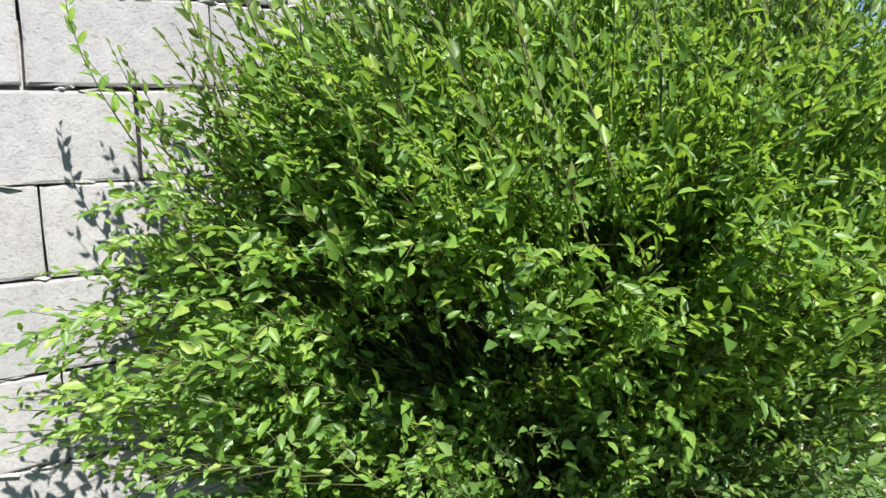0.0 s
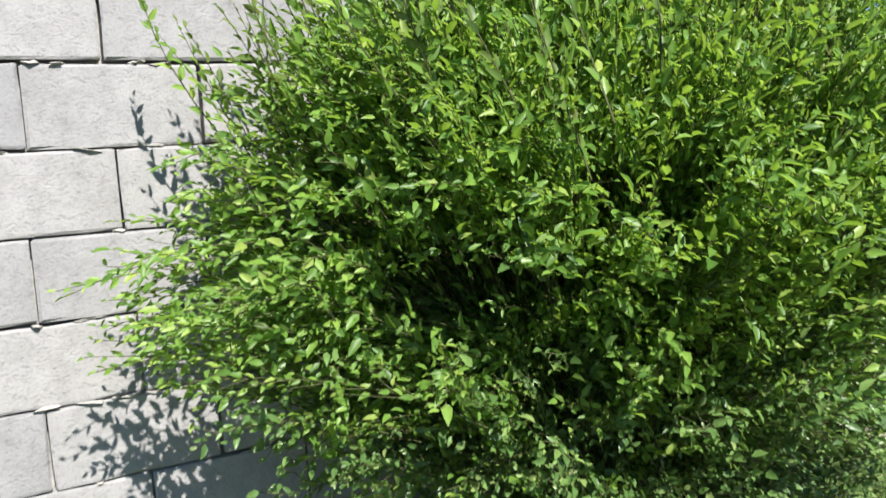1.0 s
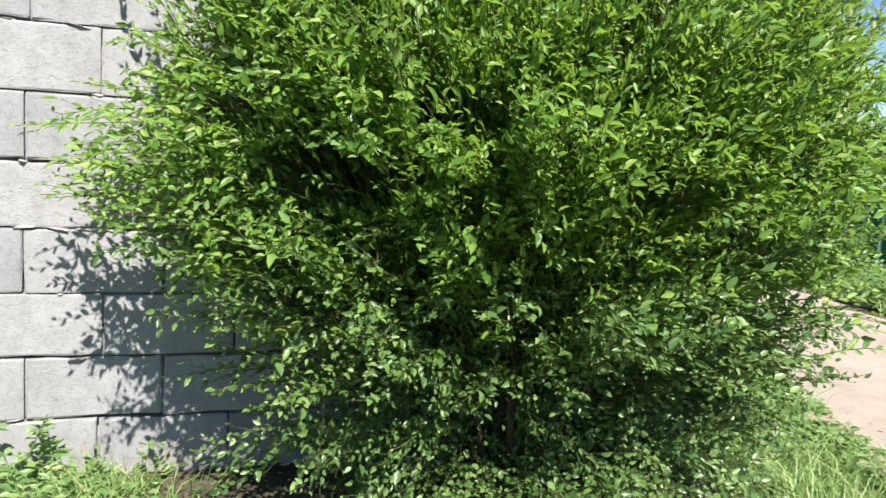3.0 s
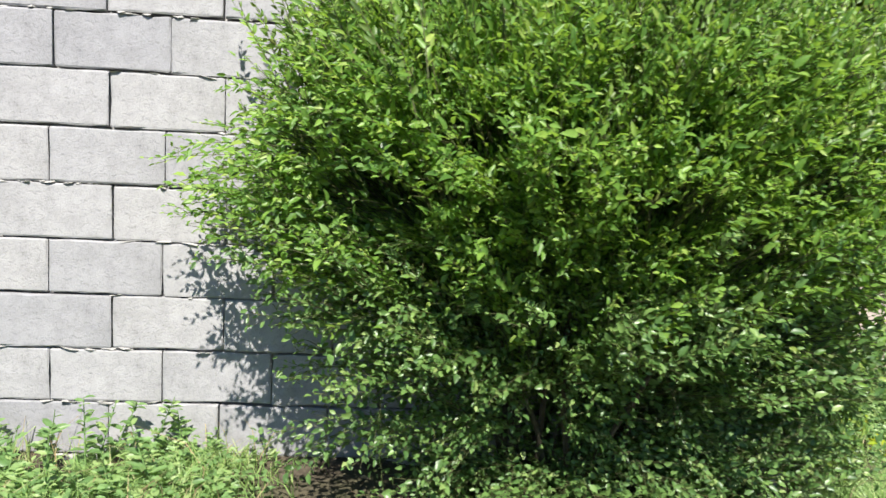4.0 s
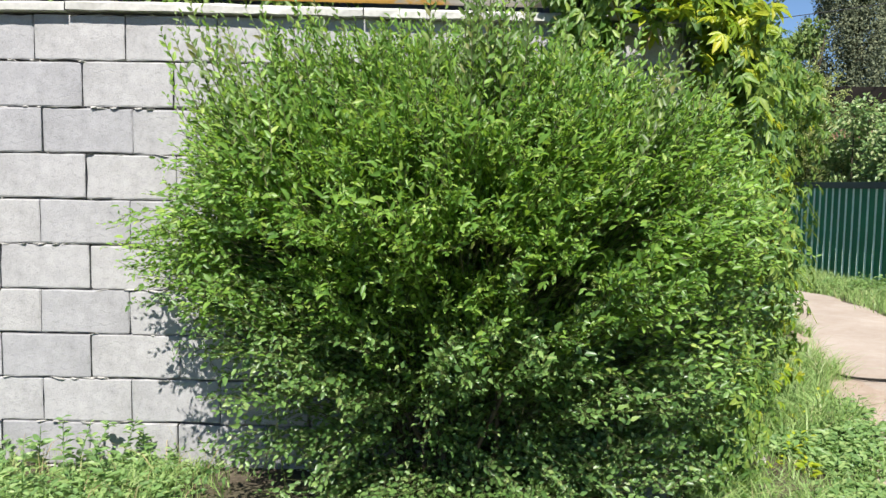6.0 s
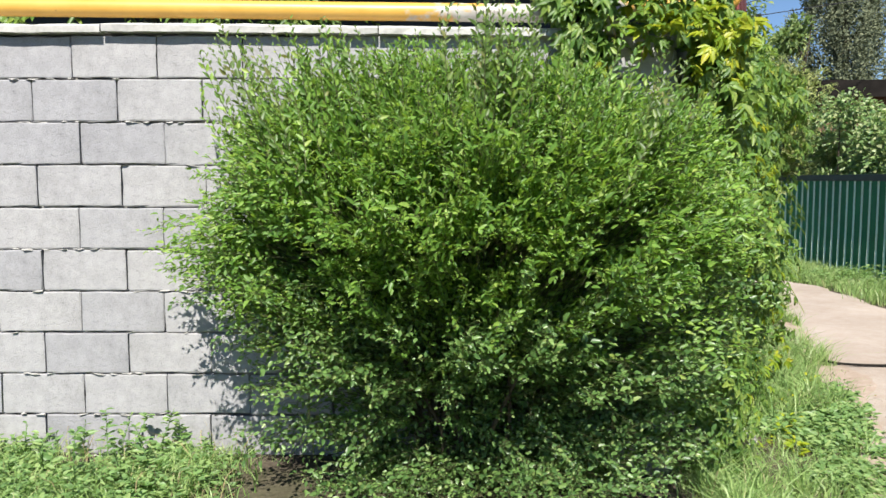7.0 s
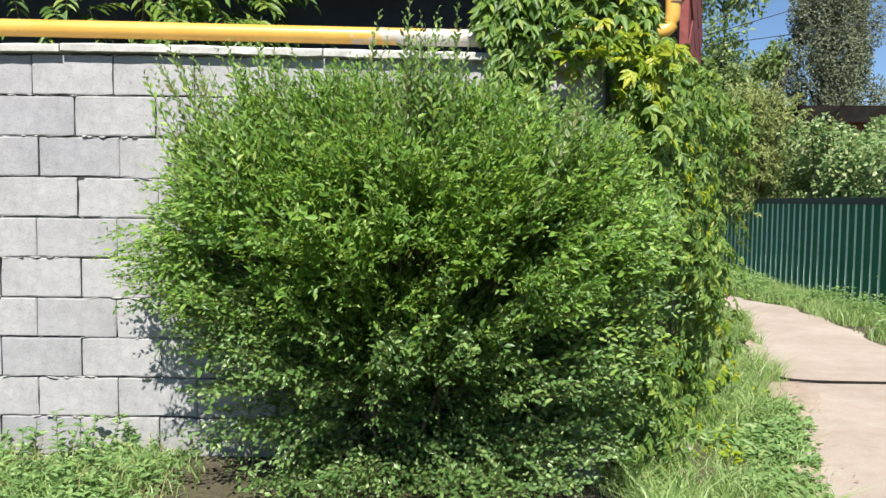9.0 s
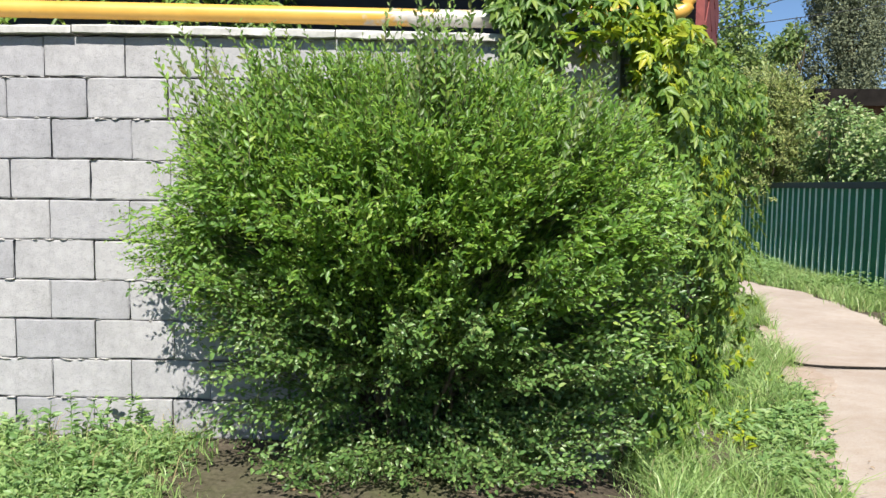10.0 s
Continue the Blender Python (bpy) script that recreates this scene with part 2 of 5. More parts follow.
def tube(bm, pts, radii, sides=6, cap=True):
    """A tapered tube along a line of points."""
    pts = [Vector(p) for p in pts]
    rings = []
    up = Vector((0.31, 0.17, 0.94))
    for i, p in enumerate(pts):
        d = (pts[min(i + 1, len(pts) - 1)] - pts[max(i - 1, 0)]).normalized()
        a = d.cross(up)
        a = a.normalized() if a.length > 1e-3 else Vector((1, 0, 0))
        b = d.cross(a)
        r = radii[i] if isinstance(radii, (list, tuple)) else radii
        rings.append([bm.verts.new(p + r * (math.cos(k * math.tau / sides) * a + math.sin(k * math.tau / sides) * b)) for k in range(sides)])
    for r0, r1 in zip(rings, rings[1:]):
        for k in range(sides):
            bm.faces.new((r0[k], r0[(k + 1) % sides], r1[(k + 1) % sides], r1[k]))
    if cap:
        bm.faces.new(rings[0][::-1])
        bm.faces.new(rings[-1])


def mesh_arrays(name, verts, tris, material):
    """A mesh from arrays of corners and triangles."""
    me = bpy.data.meshes.new(name)
    verts, tris = np.asarray(verts, np.float32), np.asarray(tris, np.int32)
    me.vertices.add(len(verts))
    me.vertices.foreach_set("co", verts.ravel())
    me.loops.add(tris.size)
    me.loops.foreach_set("vertex_index", tris.ravel())
    me.polygons.add(len(tris))
    me.polygons.foreach_set("loop_start", np.arange(0, tris.size, 3, dtype=np.int32))
    me.polygons.foreach_set("use_smooth", np.ones(len(tris), bool))
    me.update(calc_edges=True)
    me.materials.append(material)
    return me


def unit(a):
    return a / np.maximum(np.linalg.norm(a, axis=-1, keepdims=True), 1e-9)


LEAF = np.array([(0, 0, 0), (0.3, 0.47, 0.10), (0.68, 0.36, 0.08), (1, 0, -0.10), (0.68, -0.36, 0.08), (0.3, -0.47, 0.10), (0.45, 0, 0)])
LEAF_TRIS = np.array([(0, 6, 1), (1, 6, 2), (2, 6, 3), (3, 6, 4), (4, 6, 5), (5, 6, 0)])
LONG = np.array([(0, 0, 0), (0.45, 0.5, 0.06), (1, 0, -0.12), (0.45, -0.5, 0.06)])
LONG_TRIS = np.array([(0, 3, 1), (1, 3, 2)])


def leaves(pos, along, face, length, width, shape=LEAF, tris=LEAF_TRIS):
    """Corners and triangles of one folded leaf at each place. along: base to tip; face: its upper side."""
    along = unit(along)
    side = unit(np.cross(face, along))
    nor = np.cross(along, side)
    n = len(pos)
    length, width = np.broadcast_to(length, n)[:, None, None], np.broadcast_to(width, n)[:, None, None]
    v = pos[:, None] + along[:, None] * shape[None, :, :1] * length + side[:, None] * shape[None, :, 1:2] * width + nor[:, None] * shape[None, :, 2:] * length
    f = tris[None] + (np.arange(n) * len(shape))[:, None, None]
    return v.reshape(-1, 3), f.reshape(-1, 3)


def blades(pos, lean, height, width):
    """Bent grass blades: a root pair, a middle pair and a tip."""
    n = len(pos)
    a = rng.uniform(0, math.tau, n)
    side = np.stack([np.cos(a), np.sin(a), 0 * a], 1) * (width * 0.5)[:, None]
    h = height[:, None]
    up = np.array([0, 0, 1.0])
    mid = pos + up * h * 0.6 + lean * h * 0.25
    tip = pos + up * h * 0.92 + lean * h * 0.85
    v = np.stack([pos - side, pos + side, mid - side * 0.7, mid + side * 0.7, tip], 1)
    t = np.array([(0, 1, 3), (0, 3, 2), (2, 3, 4)])
    f = t[None] + (np.arange(n) * 5)[:, None, None]
    return v.reshape(-1, 3), f.reshape(-1, 3)


def smooth(a, b, x):
    u = np.clip((x - a) / (b - a), 0, 1)
    return u * u * (3 - 2 * u)


# ---- ground and road ----
def ground_z(x, y):
    """Height of the ground: level with the wall's foot, falling to the road and to where the camera stands."""
    east = smooth(1.9, 3.1, x)
    south = 0.75 * smooth(-0.3, -2.6, y)
    return -0.24 * np.maximum(east, south) * smooth(-40, -20, x) - 0.24 * (1 - smooth(-40, -20, x))


def grid_sheet(xs, ys, fz):
    gx, gy = np.meshgrid(xs, ys)
    v = np.stack([gx, gy, fz(gx, gy)], -1).reshape(-1, 3)
    nx = len(xs)
    i = (np.arange(len(ys) - 1)[:, None] * nx + np.arange(nx - 1)[None]).ravel()
    t = np.concatenate([np.stack([i, i + 1, i + nx + 1], 1), np.stack([i, i + nx + 1, i + nx], 1)])
    return v, t


def bumpy(x, y):
    z = ground_z(x, y)
    wob = np.sin(x * 5.1 + 1.3 * np.sin(y * 3.7)) * np.cos(y * 4.3 + np.sin(x * 2.9)) * 0.007
    return z + wob * (np.abs(x) < 12) * (np.abs(y) < 12)


axis = np.concatenate([[-3000, -600, -150, -60, -25, -14], np.arange(-9, 12.01, 0.25), [15, 20, 30, 60, 150, 600, 3000]])
ground = tagged(part_of("ground", mesh_arrays("ground", *grid_sheet(axis, axis, bumpy), M_GROUND)), "bare soil with dry litter and patchy green growth", "ground", kind="structure")

ROAD_L = [(2.95, -7.0), (3.05, -3.0), (3.25, -1.2), (3.52, 0.0), (3.91, 1.0), (4.16, 1.73), (4.39, 2.58), (4.54, 3.07), (4.94, 4.53), (5.55, 6.7), (5.95, 8.2), (5.5, 10.5), (4.0, 14.0)]
ROAD_R = [(6.2, -7.0), (6.25, -3.0), (6.3, -1.2), (6.35, 0.0), (6.4, 1.15), (6.42, 2.05), (6.46, 3.25), (6.52, 5.05), (6.71, 6.3), (6.86, 8.3), (6.50, 9.5), (5.9, 14.5)]


def along_line(pts, n):
    pts = np.array(pts)
    s = np.concatenate([[0], np.cumsum(np.linalg.norm(np.diff(pts, axis=0), axis=1))])
    u = np.linspace(0, s[-1], n)
    return np.stack([np.interp(u, s, pts[:, 0]), np.interp(u, s, pts[:, 1])], 1)


def road_slab():
    n, m = 120, 9
    left, right = along_line(ROAD_L, n), along_line(ROAD_R, n)
    left[:, 0] += 0.015 * np.sin(np.arange(n) * 1.1) + 0.02 * np.sin(np.arange(n) * 2.7 + 1) + rng.normal(0, 0.015, n)
    right[:, 0] += 0.05 * np.sin(np.arange(n) * 0.9) + rng.normal(0, 0.02, n)
    rows = []
    for k in range(m):
        u = k / (m - 1)
        p = left * (1 - u) + right * u
        z = np.full(n, -0.215) + (0.012 if 0 < k < m - 1 else -0.020) + 0.006 * np.sin(p[:, 1] * 1.7 + u * 3)
        rows.append(np.column_stack([p, z]))
    v = np.stack(rows, 1).reshape(-1, 3)
    i = (np.arange(n - 1)[:, None] * m + np.arange(m - 1)[None]).ravel()
    t = np.concatenate([np.stack([i, i + 1, i + m + 1], 1), np.stack([i, i + m + 1, i + m], 1)])
    me = mesh_arrays("road", v, t, M_ROAD)
    return tagged(part_of("road", me), "pale pinkish worn concrete lane with ragged edges", "road", kind="structure")


road = road_slab()


# ---- the block wall ----
COURSE, LONG_B = 0.2, 0.4
CORNER_X = 2.4


def block_mesh(n, long=LONG_B, chip=1.0):
    """One hollow-core block's outer shell with softly chipped front edges; the front faces -y."""
    r = random.Random(n)
    bm = bmesh.new()
    w, h, d = long - 0.0050, COURSE - 0.0060, 0.185
    sx = [-0.5, -0.5 + 0.007 / w, -0.33, -0.16, 0.0, 0.17, 0.34, 0.5 - 0.007 / w, 0.5]
    sz = [-0.5, -0.5 + 0.007 / h, 0.0, 0.5 - 0.007 / h, 0.5]
    nx, nz = 9, 5
    front, back = {}, {}
    for i in range(nx):
        for k in range(nz):
            x, z = w * sx[i], h * sz[k]
            rim_x, rim_z = i in (0, nx - 1), k in (0, nz - 1)
            y = -d / 2 + r.uniform(-0.0012, 0.0012)
            if rim_x or rim_z:
                y += 0.002 + chip * max(0, r.gauss(0, 0.0030))
                x -= math.copysign(max(0, r.gauss(0, 0.0016)) * chip, x) if rim_x else 0
                z -= math.copysign(max(0, r.gauss(0, 0.0022)) * chip, z) if rim_z else 0
            if rim_x and rim_z:
                y += 0.004
            front[i, k] = bm.verts.new((x, y, z))
    for i in range(nx - 1):
        for k in range(nz - 1):
            bm.faces.new((front[i, k], front[i + 1, k], front[i + 1, k + 1], front[i, k + 1]))
    rim = [front[i, 0] for i in range(nx)] + [front[nx - 1, k] for k in range(1, nz)]
    rim += [front[i, nz - 1] for i in range(nx - 2, -1, -1)] + [front[0, k] for k in range(nz - 2, 0, -1)]
    rear = [bm.verts.new((v.co.x, d / 2, v.co.z)) for v in rim]
    for j in range(len(rim)):
        a, b = j, (j + 1) % len(rim)
        bm.faces.new((rim[b], rim[a], rear[a], rear[b]))
    bm.faces.new(rear)
    me = bpy.data.meshes.new("block")
    bm.to_mesh(me)
    bm.free()
    me.materials.append(M_BLOCK)
    return me


def mortar_mesh(x0, x1):
    """Bedding mortar: a recessed bed in every joint, with crumbs squeezed out here and there."""
    r = random.Random(5)
    bm = bmesh.new()
    box(bm, (x0, 0.05, -0.15), (x1, 0.18, 1.998))
    for c in range(0, 11):
        z, x = c * COURSE, x0
        while x < x1 - 0.05:
            ln = r.uniform(0.015, 0.06)
            if r.random() < 0.36 + 0.3 * math.sin(x * 2.3 + c * 1.9):
                out, hgt = r.uniform(-0.001, 0.010), r.uniform(0.003, 0.008)
                zz = z + r.uniform(-0.005, 0.002)
                m = Matrix.Translation((x, 0.008 - out, zz)) @ Matrix.Rotation(r.uniform(-0.2, 0.2), 4, "Y") @ Matrix.Diagonal((ln, 0.016, hgt, 1))
                lump = bmesh.ops.create_icosphere(bm, subdivisions=1, radius=0.62, matrix=m)
                for v in lump["verts"]:
                    v.co += Vector((r.gauss(0, 0.006), r.gauss(0, 0.0015), r.gauss(0, 0.0016)))
            x += ln * r.uniform(0.8, 2.2)
    return bm


wall = root("wall_front", (0, 0, 0), "tall unpainted grey concrete-block wall with open dark joints", "wall", kind="structure")
part("mortar", mortar_mesh(-4.2, CORNER_X - 0.004), M_MORTAR, wall, "crumbly pale mortar in the joints")
fb = bmesh.new()
box(fb, (-4.2, -0.060, -0.4), (CORNER_X, 0.2, -0.004), 0.012)
part("footing", fb, M_MORTAR, wall, "rough poured concrete footing")


def coping_slabs():
    cuts = [-4.2, -2.9, -1.55, -0.26, 1.02, 2.06]
    for i, (a, b) in enumerate(zip(cuts, cuts[1:])):
        r = random.Random(40 + i)
        bm = bmesh.new()
        n = 22
        prof = [(-0.046, 2.012), (-0.048, 2.040), (-0.041, 2.049), (0.235, 2.052), (0.235, 2.003)]
        rings = []
        for k in range(n):
            x = a + 0.003 + (b - a - 0.006) * k / (n - 1)
            drop = -0.012 * max(0, x) - (0.005 if a < -1 else 0)
            rings.append([bm.verts.new((x, py + (r.gauss(0, 0.0012) if py < 0 else 0), pz + drop + r.gauss(0, 0.0016) * (0 if j in (4,) else 1))) for j, (py, pz) in enumerate(prof)])
        for p, q in zip(rings, rings[1:]):
            for j in range(5):
                bm.faces.new((p[j], p[(j + 1) % 5], q[(j + 1) % 5], q[j]))
        bm.faces.new(rings[0])
        bm.faces.new(rings[-1][::-1])
        bmesh.ops.recalc_face_normals(bm, faces=bm.faces)
        part("coping_slab", bm, M_COPING, wall, "whitewashed thin coping slab")


coping_slabs()
cb = bmesh.new()
box(cb, (2.0, -0.035, 2.0), (2.14, 0.16, 2.088), 0.008)
part("capping_block", cb, M_COPING, wall, "loose pale half block on the wall's corner")

# the wall turns at its corner and runs on beside the lane
SIDE_A, SIDE_B = Vector((CORNER_X, 0.0, 0)), Vector((3.50, 2.15, 0))
side_dir = (SIDE_B - SIDE_A).normalized()
side_out = Vector((side_dir.y, -side_dir.x, 0))


def side_wall():
    bm = bmesh.new()
    a, b, t = SIDE_A, SIDE_B, side_out * -0.19
    vs = [bm.verts.new(p + Vector((0, 0, z))) for z in (-0.5, 2.02) for p in (a, b, b + t, a + t)]
    for q in ((0, 1, 5, 4), (1, 2, 6, 5), (2, 3, 7, 6), (3, 0, 4, 7), (4, 5, 6, 7), (3, 2, 1, 0)):
        bm.faces.new([vs[i] for i in q])
    bmesh.ops.bevel(bm, geom=bm.edges[:], offset=0.01, segments=1, affect="EDGES")
    return tagged(part("wall_side", bm, M_PLASTER), "grey rendered wall overgrown with creeper", "wall", kind="structure")


side_wall()


# ---- gas pipe ----
def bend(pts, r=0.12, n=6):
    """Rounds the corners of a line of points."""
    pts = [Vector(p) for p in pts]
    out = [pts[0]]
    for a, b, c in zip(pts, pts[1:], pts[2:]):
        p, q = b + (a - b).normalized() * min(r, (a - b).length * 0.45), b + (c - b).normalized() * min(r, (c - b).length * 0.45)
        out += [p.lerp(b, t).lerp(b.lerp(q, t), t) for t in [k / n for k in range(n + 1)]]
    return out + [pts[-1]]


def gas_pipe():
    thing = root("gas_pipe", (0, 0.1, 2.05), "yellow enamelled steel gas pipe, chalked white where worn", "gas pipe")
    bm = bmesh.new()
    run = [(-4.2, 0.10, 2.178), (-2, 0.10, 2.160), (0, 0.10, 2.141), (1.0, 0.10, 2.129), (2.05, 0.10, 2.118)]
    run = bend(run + [(2.35, 0.72, 2.28), (2.925, 0.75, 2.295), (2.93, 0.75, 3.7)], 0.10)
    tube(bm, run, 0.043, 20)
    under(part("pipe", bm, M_PIPE, None, "", True), thing)
    for x in (-1.35, 1.95):
        bm = bmesh.new()
        tube(bm, [(x, 0.10, 2.045), (x, 0.10, 2.09)], 0.018, 8)
        bmesh.ops.create_cone(bm, cap_ends=True, segments=20, radius1=0.047, radius2=0.047, depth=0.03, matrix=Matrix.Translation((x, 0.10, 2.141 - 0.011 * x)) @ Matrix.Rotation(math.pi / 2, 4, "Y"))
        under(part("clamp", bm, M_STEEL, None, "rusty support clamp"), thing)
    for at, turn in (((2.93, 0.75, 2.46), (0, 0, 0)), ((2.78, 0.744, 2.292), (0, math.pi / 2, 0))):
        bm = bmesh.new()
        bmesh.ops.create_cone(bm, cap_ends=True, segments=20, radius1=0.0455, radius2=0.0455, depth=0.012, matrix=Matrix.LocRotScale(at, Euler(turn), None))
        under(part("weld", bm, M_STEEL, None, "dark weld seam"), thing)


gas_pipe()


# ---- the house behind the wall ----
def house():
    thing = root("house", (1.9, 1.8, -0.2), "low house with a shade-darkened wall, added overhang and red shingles", "house")
    bm = bmesh.new()
    box(bm, (0.55, 1.55, -0.3), (3.10, 1.8, 3.4))
    # the dark tone carries part of this wall's shade
    under(part("wall", bm, M_DARKWALL, None, "wall coloured slate-dark to hold the shade under the roof"), thing)
    # overhang and rafters are out of view, added to shade the wall below
    bm = bmesh.new()
    box(bm, (0.3, 0.55, 2.95), (3.2, 5.0, 3.07))
    under(part("eaves", bm, M_EAVE, None, "unseen dark brown boarded overhang added to shade the wall"), thing)
    for k in range(8):
        bm = bmesh.new()
        x = 0.45 + k * 0.34
        box(bm, (x, 0.6, 2.86), (x + 0.05, 1.55, 2.95), 0.004)
        under(part("rafter", bm, M_EAVE), thing)
    bm = bmesh.new()
    box(bm, (3.0, 1.45, -0.3), (3.16, 1.55, 3.0), 0.006)
    under(part("corner_post", bm, M_EAVE, None, "dark brown corner post"), thing)
    # clad wing with its corner towards the lane
    c = Vector((3.55, 2.62, 0))
    d2 = Vector((0.40, 0.917, 0))
    bm = bmesh.new()
    low = [Vector((2.9, 2.62, 0)), c, c + d2 * 0.85, Vector((2.9, 4.0, 0))]
    vs = [bm.verts.new(p + Vector((0, 0, z))) for z in (-0.3, 4.6) for p in low]
    for q in ((0, 1, 5, 4), (1, 2, 6, 5), (2, 3, 7, 6), (3, 0, 4, 7), (4, 5, 6, 7)):
        bm.faces.new([vs[i] for i in q])
    wing = under(part("clad_wall", bm, M_SHINGLE, None, "wall clad in brick-red diamond shingles"), thing)
    # diamond shingles, shared mesh
    s = 0.17
    bm = bmesh.new()
    pts = [(-s, 0, 0), (0, 0, -s * 1.25), (s, 0, 0), (0, 0, s * 1.25)]
    f0 = [bm.verts.new((x, -0.009 - (0.006 if z < 0 else 0), z)) for x, _, z in pts]
    b0 = [bm.verts.new((x, 0.0, z)) for x, _, z in pts]
    bm.faces.new(f0)
    for j in range(4):
        bm.faces.new((f0[(j + 1) % 4], f0[j], b0[j], b0[(j + 1) % 4]))
    bmesh.ops.recalc_face_normals(bm, faces=bm.faces)
    me = bpy.data.meshes.new("shingle")
    bm.to_mesh(me)
    bm.free()
    me.materials.append(M_SHINGLE)
    for base, dirn, length in ((Vector((2.9, 2.616, 0)), Vector((1, 0, 0)), 0.65), (c + Vector((0.004, -0.002, 0)), d2, 0.85)):
        ang = math.atan2(dirn.y, dirn.x)
        for row in range(8):
            x = s * (1 if row % 2 else 2) * 0.98
            while x < length - s * 0.2:
                ob = part_of("shingle", me)
                p = base + dirn * x
                ob.matrix_world = pose(p.x, p.y, 1.95 + row * s * 1.25, 0, 0, math.degrees(ang))
                ob.parent = wing
                ob.matrix_parent_inverse = Matrix.Identity(4)
                x += 2 * s * 0.98


house()


# ---- the shrub ----
S_MID = np.array([1.42, -0.32, 0.95])


def fbm(p, scale):
    return np.array([noise.noise(Vector(q) * scale) for q in p])


def sphere_dirs(n):
    return unit(rng.normal(size=(n, 3)))


def shell(d):
    """Distance from the shrub's middle to its outline along each direction: round in plan, steep on the open side."""
    rx, ry, rz = np.where(d[:, 0] < 0, 1.18, 1.26), np.where(d[:, 1] < 0, 0.84, 0.26), np.where(d[:, 2] > 0, 0.96, 0.93)
    ax, ay, az = np.abs(d[:, 0]) / rx, np.abs(d[:, 1]) / ry, np.abs(d[:, 2]) / rz
    q = np.where(d[:, 0] > 0, 2.6, 2.2)
    plan = (ax ** q + ay ** q) ** (1 / q)
    side = ax / (ax + ay + 1e-6)
    p = np.where(d[:, 2] > 0, 2.7, 3.2) + np.where(d[:, 2] > 0, 1.0, np.where(d[:, 0] < 0, 3.2, 1.0)) * side ** 2
    p = np.where((d[:, 0] > 0) & (d[:, 2] > 0), 3.1, p)
    return (plan ** p + az ** p) ** (-1 / p)


def overhang(p):
    """Draws the foot back and lets the crown lean out to the open side."""
    g = np.interp(p[:, 2], [0.05, 0.35, 0.7, 1.0, 1.35, 1.6, 1.9], [0.70, 0.83, 0.92, 1.0, 1.12, 1.10, 0.98])
    east = 1 - 0.06 * smooth(0.75, 0.15, p[:, 2]) * (p[:, 0] > S_MID[0])
    return np.column_stack([S_MID[0] + (p[:, 0] - S_MID[0]) * east, S_MID[1] + (p[:, 1] - S_MID[1]) * np.where(p[:, 1] < S_MID[1], g, 1.0), p[:, 2]])


def shoot_lines(tips, dirs, lengths, sag, k=6):
    """Points along bent shoots that end in tips."""
    s = np.linspace(0, 1, k)[None, :, None]
    back = tips[:, None] - dirs[:, None] * lengths[:, None, None] * (1 - s)
    bow = (4 * s * (1 - s)) * lengths[:, None, None] * sag[:, None, None] * np.array([0, 0, 1.0])
    wig = (4 * s * (1 - s)) * rng.normal(0, 0.02, (len(tips), 1, 3))
    return back + bow + wig


def shoot_leaves(lines, lengths, gap, size, spread, bare, facing, turn):
    """Two-ranked leaves along shoots: owner, place, direction, upper side and length of each."""
    own, pos, along, face, ln = [], [], [], [], []
    for i, line in enumerate(lines):
        n = max(3, int(lengths[i] * (1 - bare) / gap))
        u = np.linspace(bare, 1.0, n) + rng.uniform(-0.012, 0.012, n)
        f = np.clip(u, 0, 0.999) * (len(line) - 1)
        a = f.astype(int)
        w = (f - a)[:, None]
        p = line[a] * (1 - w) + line[a + 1] * w
        d = unit(line[a + 1] - line[a])
        # the leaf plane turns towards the light as far as the shoot allows
        ref = unit(facing[i] + rng.normal(0, 0.22, 3))
        sd = unit(np.cross(d, ref))
        sgn = np.where(np.arange(n) % 2 == 0, 1.0, -1.0)[:, None]
        al = unit(d * 0.92 + sd * sgn * spread[i] * 0.75 + rng.normal(0, 0.06 + 0.16 * spread[i], (n, 3)))
        al = unit(al - turn[i] * (al * ref).sum(1, keepdims=True) * ref)
        fc = unit(np.cross(sd, d))
        fc *= np.sign((fc * ref).sum(1, keepdims=True) + 1e-9)
        fc = 0.7 * fc + 0.45 * ref + rng.normal(0, 0.36, (n, 3))
        fc *= np.sign((fc * ref).sum(1, keepdims=True) + 1e-9)
        taper = np.interp(u, [0, 0.2, 0.75, 1.0], [0.8, 1.0, 0.95, 0.5])
        own.append(np.full(n, i))
        pos.append(p)
        along.append(al)
        face.append(fc)
        ln.append(size[i] * taper * rng.uniform(0.7, 1.2, n))
    return [np.concatenate(x) for x in (own, pos, along, face, ln)]


def twig_arrays(lines, r0, r1):
    """Three-sided twigs along many lines."""
    n, k, _ = lines.shape
    d = unit(np.gradient(lines, axis=1))
    a = unit(np.cross(d, np.array([0.3, 0.2, 0.93])))
    b = np.cross(d, a)
    rad = np.linspace(r0, r1, k)[None, :, None, None]
    ang = np.arange(3) * math.tau / 3
    ring = lines[:, :, None] + rad * (np.cos(ang)[None, None, :, None] * a[:, :, None] + np.sin(ang)[None, None, :, None] * b[:, :, None])
    tris = []
    for j in range(k - 1):
        for c in range(3):
            p, q, r, s = j * 3 + c, j * 3 + (c + 1) % 3, (j + 1) * 3 + c, (j + 1) * 3 + (c + 1) % 3
            tris += [(p, q, s), (p, s, r)]
    t = np.array(tris)[None] + (np.arange(n) * k * 3)[:, None, None]
    return ring.reshape(-1, 3), t.reshape(-1, 3)


